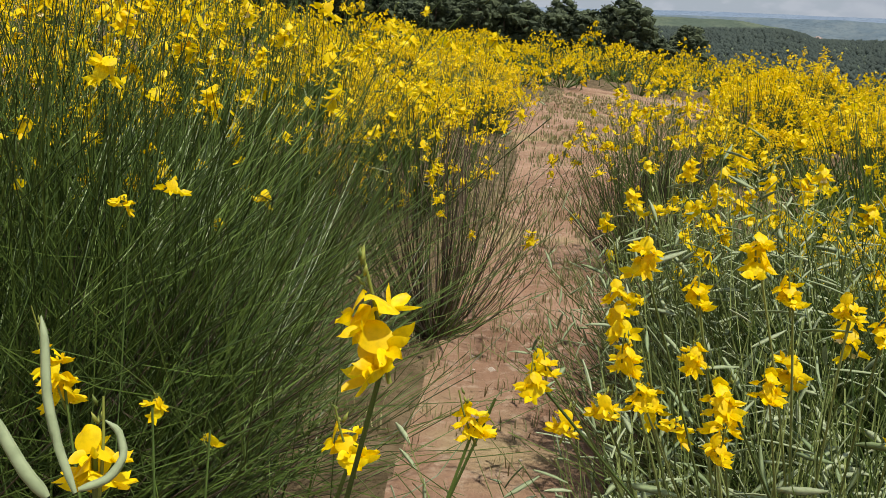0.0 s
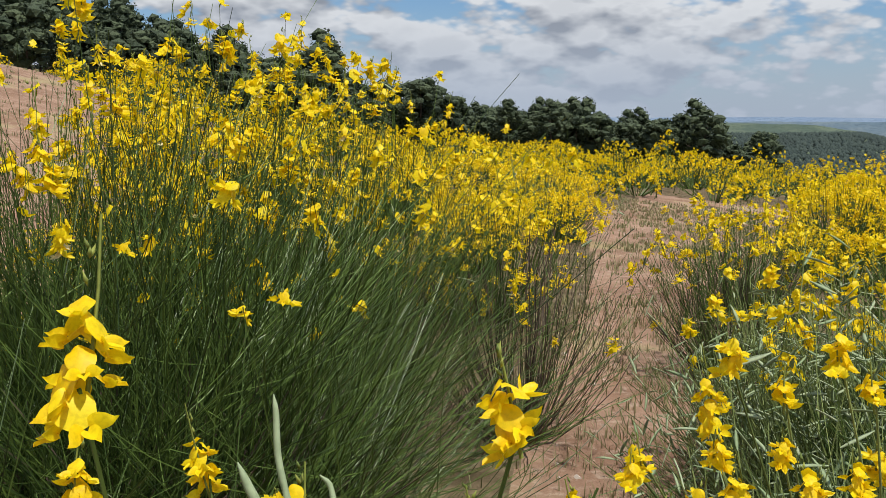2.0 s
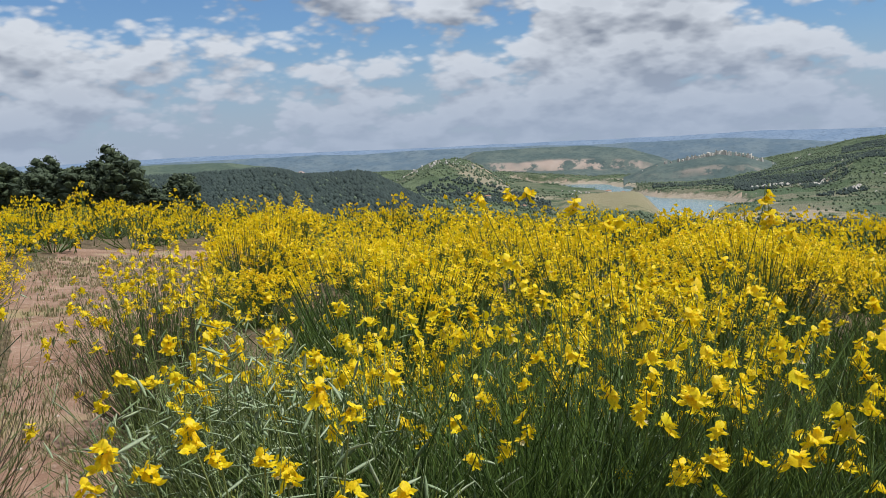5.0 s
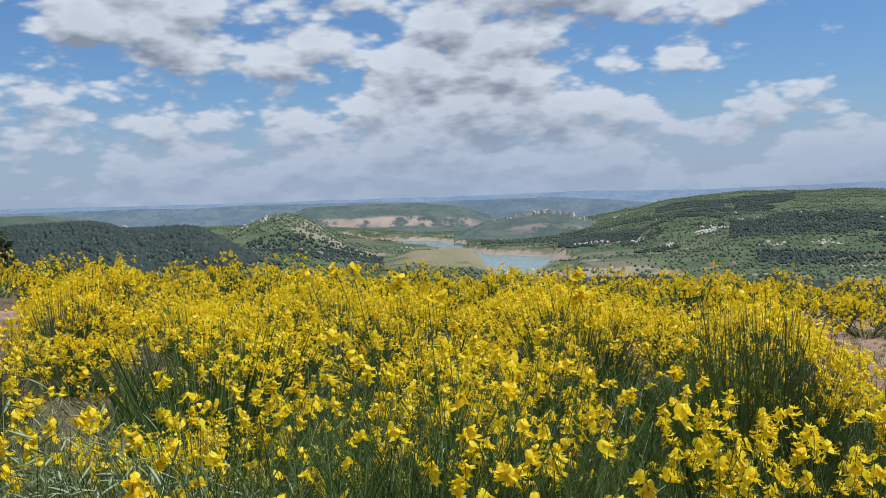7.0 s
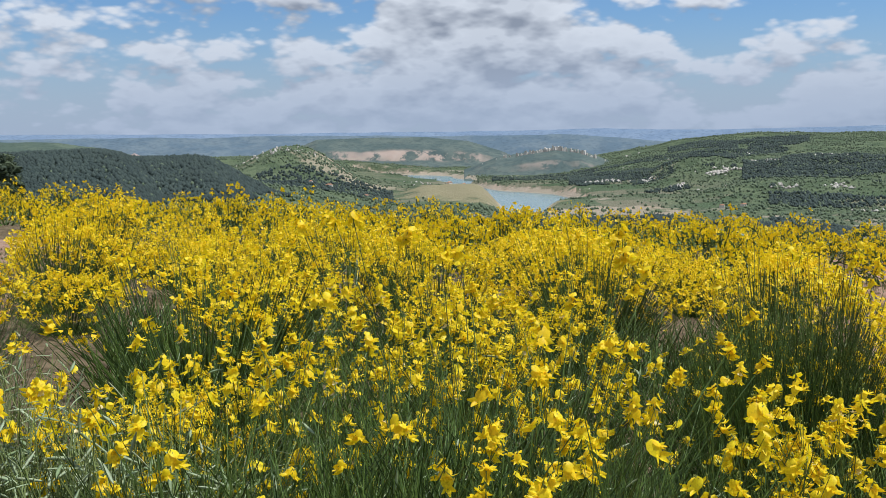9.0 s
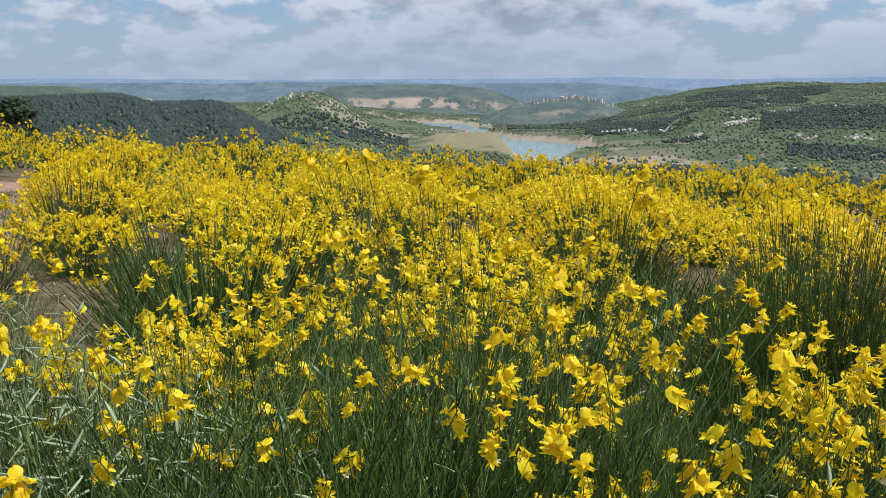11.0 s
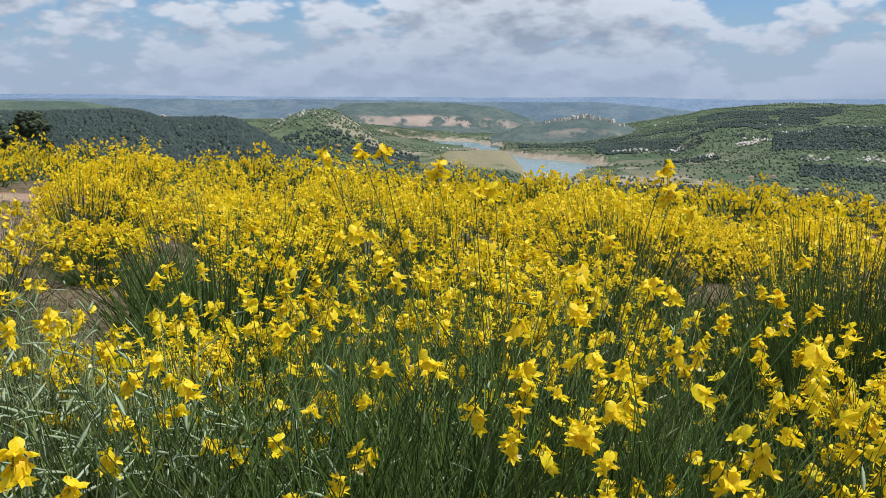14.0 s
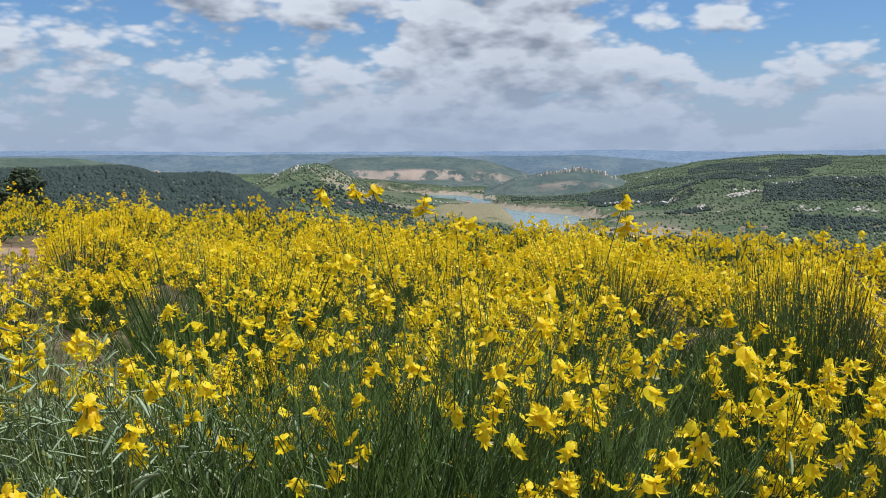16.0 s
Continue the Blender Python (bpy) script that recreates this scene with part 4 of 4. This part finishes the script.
def pine(seed, height, crown_w):
    rng = np.random.default_rng(seed)
    tree = tagged(new("pine_tree"), "dark green pine tree with a rounded uneven crown", "tree", "pines on the rise")
    s = np.linspace(0, 1, 6)
    bend = rng.normal(0, 0.25, 2)
    trunk = np.stack([bend[0] * s ** 2, bend[1] * s ** 2, s * height * 0.8], -1)[None]
    heap = Heap()
    v, f = tubes(trunk, (0.16 * (1 - 0.75 * s) + 0.02)[None], 7)
    heap.add(v, [f])
    n = 14
    at = rng.uniform(0.16, 0.95, n)
    ang = rng.uniform(0, 6.28, n)
    ln = crown_w * (1.05 - at) * rng.uniform(0.6, 1.1, n) + 0.3
    t = np.linspace(0, 1, 4)
    limbs = np.stack([np.cos(ang)[:, None] * ln[:, None] * t, np.sin(ang)[:, None] * ln[:, None] * t,
                      at[:, None] * height * 0.8 + 0.3 * ln[:, None] * t ** 1.5], -1)
    v, f = tubes(limbs, np.linspace(0.05, 0.015, 4)[None] * np.ones((n, 1)), 3)
    heap.add(v, [f])
    part("trunk", heap.mesh("trunk", [BARK], smooth=True), tree)
    k = 56
    d = rng.normal(size=(k, 3))
    d = d / np.linalg.norm(d, axis=1, keepdims=True) * rng.uniform(0.35, 1.0, (k, 1)) ** 0.5
    lift = 0.5 + 0.5 * d[:, 2]
    cl = d * [crown_w * 0.62, crown_w * 0.62, height * 0.33] * np.stack([1.15 - 0.45 * lift, 1.15 - 0.45 * lift, np.ones(k)], -1)
    cl = cl + np.array([bend[0] * 0.5, bend[1] * 0.5, height * 0.60])
    crown = Heap()
    size = rng.uniform(0.42, 0.85, k)
    tm = np.eye(3)[None] * rng.uniform(0.75, 1.2, (k, 1, 3)) + rng.normal(0, 0.12, (k, 3, 3))
    tm[:, 2] *= 0.8
    v, f = strew(BLOB, [BLOB_F], tm, cl, size)
    crown.add(v + rng.normal(0, 0.07, v.shape), f)
    per = 34
    c = np.repeat(cl, per, axis=0)
    d = rng.normal(size=c.shape)
    d /= np.linalg.norm(d, axis=1, keepdims=True)
    pts = c + d * np.repeat(size, per)[:, None] * rng.uniform(0.75, 1.2, (len(c), 1)) * [1, 1, 0.8]
    tri = np.array([[-0.5, 0.2, -0.1], [0.5, 0.1, 0.0], [0.0, 0.75, 0.12]])
    v, f = strew(tri, [np.array([[0, 1, 2]])], turns_to(d + rng.normal(0, 0.6, d.shape), rng, 0.8), pts, rng.uniform(0.15, 0.30, len(pts)))
    crown.add(v, f)
    part("crown", crown.mesh("crown", [NEEDLE]), tree)
    return tree


PINES = [pine(50, 8.6, 3.4), pine(51, 7.6, 3.8), pine(52, 6.6, 3.2), pine(53, 9.4, 3.1)]
rng = np.random.default_rng(21)
spots = scatter(22, 92, 132, -14, 16.8, 2.2, 5200)[:200] + scatter(23, 62, 92, -44, -9.5, 2.5, 2600)[:98]
for put, (x, y) in enumerate(spots):
    az = math.degrees(math.atan2(x, y))
    m = pose(x, y, float(land(x, y)) - 0.1, rng.normal(0, 3), rng.normal(0, 3), rng.uniform(0, 360))
    if put < 4:
        PINES[put].matrix_basis = m
    else:
        copy_thing(PINES[int(rng.integers(0, 4))], m @ Matrix.Scale(float(rng.uniform(0.58, 0.94) * (0.75 if az > 13.2 else 1.0)), 4))


# ---- far woods ----
TUFT = np.array([[0, 0, 1.0], [0.8, 0.1, 0.35], [-0.1, 0.8, 0.35], [-0.8, -0.1, 0.35], [0.1, -0.8, 0.35], [0.45, 0.1, -0.4], [-0.4, 0.3, -0.4], [-0.1, -0.5, -0.4]])
TUFT_F = np.array([[0, 1, 2], [0, 2, 3], [0, 3, 4], [0, 4, 1], [1, 5, 2], [2, 6, 3], [3, 7, 4], [4, 5, 1]])


def strewn_woods(seed, x, y, lo, hi, mat, label):
    rng = np.random.default_rng(seed)
    k = len(x)
    ang = rng.uniform(0, 6.28, k)
    c, s = np.cos(ang), np.sin(ang)
    tm = np.zeros((k, 3, 3))
    tm[:, 0, 0], tm[:, 0, 1], tm[:, 1, 0], tm[:, 1, 1] = c, -s, s, c * rng.uniform(0.7, 1.2, k)
    tm[:, 2, 2] = rng.uniform(0.8, 1.4, k)
    v, f = strew(TUFT, [TUFT_F], tm, np.stack([x, y, land(x, y) + 0.8], -1), rng.uniform(lo, hi, k))
    ob = new("distant_woods", mesh_of("distant_woods", v, f, [mat], smooth=True))
    return tagged(ob, label, "woods", kind="stuff")


# stands of pine, dark in place of cloud shadow, on the far slopes: bearings, then metres off of their near and far edge
# at each bearing
SHADED_STANDS = [((48.6, 53.2, 55.4, 58.1, 59.2, 62.0), (2350, 2210, 2220, 2300, 2700, 3300), (2750, 2870, 2900, 3000, 3300, 3700), 14000),
          ((54.3, 56.0, 58.2), (3140, 3080, 3000), (3520, 3500, 3240), 3600),
          ((58.5, 66.0, 76.0), (2170, 2160, 2100), (2340, 2420, 2700), 9500),
          ((60.0, 68.0, 78.0), (1760, 1760, 1780), (1900, 2000, 2400), 5600),
          ((46.5, 52.0, 60.0, 66.0), (1290, 1290, 1300, 1300), (1420, 1480, 1480, 1400), 5600),
          ((30.0, 34.0, 38.0), (1650, 1680, 1700), (1900, 1960, 1900), 1300),
          ((44.0, 47.0, 50.0), (2560, 2560, 2500), (2760, 2800, 2700), 1500)]


def far_woods():
    rng = np.random.default_rng(31)
    n = 60000
    r = np.sqrt(rng.uniform(900.0 ** 2, 3880.0 ** 2, n))
    az = rng.uniform(10, 76, n)
    x, y = to_xy(az, r)
    z = land(x, y)
    wood = soft_noise(x, y, 240, 4, 61) + 0.25 * soft_noise(x, y, 40, 2, 62) + 0.12 * ramp(z, -122, -95)
    keep = (wood > rng.normal(0.02, 0.16, n)) & (z > LAKE_Z + 9) & (np.hypot(az - 42.9, (r - 1900) / 40) > 4.5)
    grove = np.sqrt(rng.uniform(560.0 ** 2, 1060.0 ** 2, 4200)), rng.uniform(8, 38, 4200)
    gx, gy = to_xy(grove[1], grove[0])
    open_ = soft_noise(gx, gy, 90, 3, 69) > 0.0
    strewn_woods(32, np.concatenate([x[keep], gx[open_]]), np.concatenate([y[keep], gy[open_]]), 1.6, 4.4, WOODS,
                 "green woods and scrub covering the distant hills")
    # left-hand hill: its cloud shade too comes from the darkened pine colour
    n = 44000
    az = rng.uniform(5, 33, n)
    r = rng.uniform(1000, 1500, n)
    x, y = to_xy(az, r)
    keep = (land(x, y) > -70 + 16 * soft_noise(x, y, 120, 3, 63)) & (rng.uniform(0, 1, n) < 0.85)
    xs, ys = [x[keep]], [y[keep]]
    for seed, (at, lo, hi, m) in enumerate(SHADED_STANDS):
        az = rng.uniform(at[0], at[-1], m)
        share = rng.uniform(-0.35, 1.35, m)
        r = np.interp(az, at, lo) * (1 - share) + np.interp(az, at, hi) * share
        x, y = to_xy(az, r)
        edge = np.minimum(share, 1 - share) * 1.7 + 1.5 * soft_noise(x, y, 170, 4, 80 + seed) + 0.12
        keep = (edge > 0) & (land(x, y) > LAKE_Z + 6)
        xs.append(x[keep])
        ys.append(y[keep])
    strewn_woods(33, np.concatenate(xs), np.concatenate(ys), 2.0, 5.0, SHADED_PINES, "dense pine forest, darkened for cloud shade, on the distant hillside")


far_woods()


def house(az, r, w, d, h, turn):
    """A small pale house with a tiled hip roof."""
    x, y = to_xy(az, r)
    thing = tagged(new("house"), "small pale rendered house with a tiled roof", "house", "houses by the lake")
    thing.matrix_basis = pose(x, y, float(land(x, y)) - 0.3, 0, 0, turn)
    c = np.array([[-1, -1], [1, -1], [1, 1], [-1, 1]]) * [w / 2, d / 2]
    v = np.concatenate([np.c_[c, np.zeros(4)], np.c_[c, np.full(4, h)]])
    part("wall", mesh_of("wall", v, [np.array([[0, 1, 5, 4], [1, 2, 6, 5], [2, 3, 7, 6], [3, 0, 4, 7]])], [WALLS]), thing)
    e = c * 1.12
    v = np.concatenate([np.c_[e, np.full(4, h - 0.1)], [[-w * 0.22, 0, h + 1.9], [w * 0.22, 0, h + 1.9]]])
    part("roof", mesh_of("roof", v, [np.array([[0, 1, 5, 4], [2, 3, 4, 5], [3, 2, 1, 0]]), np.array([[1, 2, 5], [3, 0, 4]])], [TILES]), thing)


TILES = leafy("terracotta roof tiles", (0.26, 0.13, 0.08), (0.40, 0.22, 0.14), 0.9, 0.0, 0.6)
for spec in ((41.4, 2010, 14, 8, 5, 20), (42.3, 2040, 10, 8, 5, 60), (34.2, 1760, 12, 8, 5, 10), (36.4, 1690, 10, 7, 4, 75), (57.4, 1720, 13, 8, 5, 30), (58.6, 1750, 10, 8, 4, 5),
             (33.1, 1830, 10, 7, 5, 40)):
    house(*spec)


def far_crags():
    """Pale outcrops in broken lines on the slopes above the lake."""
    rng = np.random.default_rng(37)
    n = 5200
    az, r = rng.uniform(36, 76, n), np.sqrt(rng.uniform(1650.0 ** 2, 3100.0 ** 2, n))
    x, y = to_xy(az, r)
    line = soft_noise(r * 1.0, az * 16, 46, 2, 67) + 0.7 * soft_noise(x, y, 170, 2, 68)
    keep = (line > 0.82) & (land(x, y) > LAKE_Z + 2)
    xs, ys, size = [x[keep]], [y[keep]], [rng.uniform(1.8, 4.2, int(keep.sum()))]
    for az0, r0, wide, m in ((57.2, 2230, 1.1, 34), (59.8, 2330, 0.9, 26), (63.4, 2440, 0.8, 20), (58.4, 2760, 0.7, 14), (50.8, 2350, 1.2, 26), (53.2, 2330, 0.6, 16),
                             (54.9, 2090, 0.5, 10), (60.6, 1930, 0.9, 14), (63.6, 1960, 0.8, 16), (68.0, 2360, 1.2, 18), (71.5, 3000, 0.6, 10), (52.0, 3380, 0.5, 8)):
        a = az0 + wide * rng.normal(0, 0.5, m)
        x, y = to_xy(a, r0 + rng.normal(0, 14, m) + 30 * soft_noise(a * 40, a * 0, 30, 2, 3))
        xs.append(x)
        ys.append(y)
        size.append(rng.uniform(2.6, 6.4, m))
    x, y, size = np.concatenate(xs), np.concatenate(ys), np.concatenate(size)
    k = len(x)
    d = rng.normal(size=(k, 3)) * [1, 1, 0.15]
    v, f = strew(TUFT * [1.3, 1.0, 1.1], [TUFT_F], turns_to(d, rng), np.stack([x, y, land(x, y)], -1), size)
    ob = new("rock_outcrop", mesh_of("rock_outcrop", v, f, [CRAG]))
    return tagged(ob, "pale rock outcrops along the wooded slopes", "rocks", kind="stuff")


def quarry():
    """A bare pinkish rock face that shows over the dark wooded hill."""
    az = np.linspace(22.0, 24.4, 40)
    top = np.interp(az, [22.0, 22.6, 23.1, 23.5, 24.4], [-1.9, -1.25, -0.98, -1.15, -1.9]) + 0.05 * soft_noise(az * 30, az * 0, 9, 3, 5)
    rows = []
    for q in np.linspace(0, 1, 10):
        x, y = to_xy(az, 3260 + 110 * q)
        z = -120 + (EYE + np.tan(np.radians(top)) * 3370 + 120) * q + 5 * soft_noise(x, y, 26, 3, 6) * math.sin(3.1 * q)
        rows.append(np.stack([x, y, z], -1))
    x, y = to_xy(az, 3480)
    rows.append(np.stack([x, y, np.full_like(x, -120.0)], -1))
    ob = new("quarry_face", mesh_of("quarry_face", np.stack(rows, 1).reshape(-1, 3), [grid_faces(len(az), len(rows))], [QUARRY]))
    return tagged(ob, "bare pinkish quarry face in the far hills", "quarry")


QUARRY = leafy("bare pinkish rock", (0.27, 0.21, 0.19), (0.36, 0.29, 0.26), 0.95, 0.0, 0.05)
CRAG = leafy("pale outcrop rock", (0.40, 0.36, 0.31), (0.64, 0.60, 0.54), 0.95, 0.0, 0.08)
far_crags()
quarry()


def pinnacles():
    """Pale rock towers along the crest of the craggy ridge and on the shoulder of the cone."""
    rng = np.random.default_rng(39)
    n = 460
    az = np.concatenate([rng.normal(47.3, 1.6, n - 60), rng.normal(31.2, 1.2, 60)])
    far_ = np.where(np.arange(n) < n - 60, 3255.0, 2195.0 + rng.uniform(-50, 40, n))
    crest = np.interp(az, [42.3, 44.2, 46.5, 47.8, 49.2, 51.5, 53], [-2.2, -1.5, -1.15, -0.94, -1.1, -1.9, -2.6])
    x, y = to_xy(az, far_)
    z = np.where(far_ > 3000, EYE + np.tan(np.radians(crest)) * 3300 - rng.uniform(0, 1, n) ** 1.4 * 70 - 4, land(x, y))
    form = np.array([[-1, -1, -1.5], [1, -1, -1.5], [1, 1, -1.5], [-1, 1, -1.5], [-0.7, -0.6, 1.0], [0.6, -0.7, 1.5], [0.7, 0.6, 1.2], [-0.5, 0.7, 0.8]])
    f = np.array([[0, 1, 5, 4], [1, 2, 6, 5], [2, 3, 7, 6], [3, 0, 4, 7], [4, 5, 6, 7]])
    a = rng.uniform(0, 6.28, n)
    tm = np.zeros((n, 3, 3))
    wide = rng.uniform(0.6, 1.8, n)
    tm[:, 0, 0], tm[:, 0, 1], tm[:, 1, 0], tm[:, 1, 1] = wide * np.cos(a), -np.sin(a), wide * np.sin(a), np.cos(a)
    tm[:, 2, 2] = rng.uniform(0.8, 2.2, n)
    v, ff = strew(form, [f], tm, np.stack([x, y, z], -1), rng.uniform(1.4, 3.8, n) * np.where(far_ > 3000, 1.25, 0.62))
    ob = new("rock_outcrop", mesh_of("rock_outcrop", v, ff, [CRAG]))
    return tagged(ob, "pale rock towers along a wooded ridge", "rocks", kind="stuff")


pinnacles()


# ---- grass and stones on the open soil ----
def dry_grass():
    rng = np.random.default_rng(41)
    spots = []
    for r0, r1, a0, a1, n in ((3.0, 8.0, -4, 14, 320), (12.0, 24, 8, 20, 800), (3.0, 13.0, 0, 16, 260), (14.0, 30.0, 62, 76, 900), (14.0, 36.0, -38, -20, 500)):
        r = np.sqrt(rng.uniform(r0 * r0, r1 * r1, n))
        az = rng.uniform(a0, a1, n)
        spots.append(np.stack(to_xy(az, r), -1))
    c = np.concatenate(spots)
    per = 9
    p = np.repeat(c, per, axis=0) + rng.normal(0, 0.05, (len(c) * per, 2))
    far_ = np.hypot(p[:, 0], p[:, 1])
    z = land(p[:, 0], p[:, 1])
    h = rng.uniform(0.03, 0.10, len(p))
    a = rng.uniform(0, 6.28, len(p))
    lean = rng.uniform(0.1, 0.7, len(p)) * h
    root = np.stack([p[:, 0], p[:, 1], z - 0.005], -1)
    w = (0.0016 + 0.0004 * far_)[:, None] * np.stack([np.cos(a), np.sin(a), 0 * a], -1)
    tip = root + np.stack([-np.sin(a) * lean, np.cos(a) * lean, h], -1)
    mid = root + np.stack([-np.sin(a) * lean * 0.3, np.cos(a) * lean * 0.3, h * 0.55], -1)
    v = np.stack([root - w, root + w, mid + w * 0.8, mid - w * 0.8, tip], 1).reshape(-1, 3)
    i = np.arange(len(p))[:, None] * 5
    ob = new("dry_grass", mesh_of("dry_grass", v, [i + [0, 1, 2, 3], i + [3, 2, 4]], [STRAW]))
    return tagged(ob, "thin dry grass tufts on the bare soil", "grass", kind="stuff")


def stones():
    rng = np.random.default_rng(43)
    n = 1500
    r = np.sqrt(rng.uniform(1.0, 16.0 ** 2, n))
    az = rng.uniform(-35, 75, n)
    x, y = to_xy(az, r)
    k = rng.uniform(0.006, 0.03, n) * rng.uniform(0.4, 1.0, n)
    form = np.array([[1, 0, 0], [0.2, 0.9, 0.1], [-0.9, 0.3, 0], [-0.3, -0.8, 0.1], [0.1, 0.1, 0.6], [0.6, 0.5, 0.4], [-0.5, -0.2, 0.45]])
    f = np.array([[0, 1, 5], [1, 4, 5], [1, 2, 4], [2, 6, 4], [2, 3, 6], [3, 4, 6], [3, 0, 4], [0, 5, 4]])
    d = np.stack([np.cos(az * 40), np.sin(az * 40), 0 * az], -1)
    v, ff = strew(form, [f], turns_to(d, rng), np.stack([x, y, land(x, y)], -1), k)
    ob = new("gravel", mesh_of("gravel", v, ff, [STONE]))
    return tagged(ob, "pale small stones strewn over the soil", "stones", kind="stuff")


dry_grass()
stones()
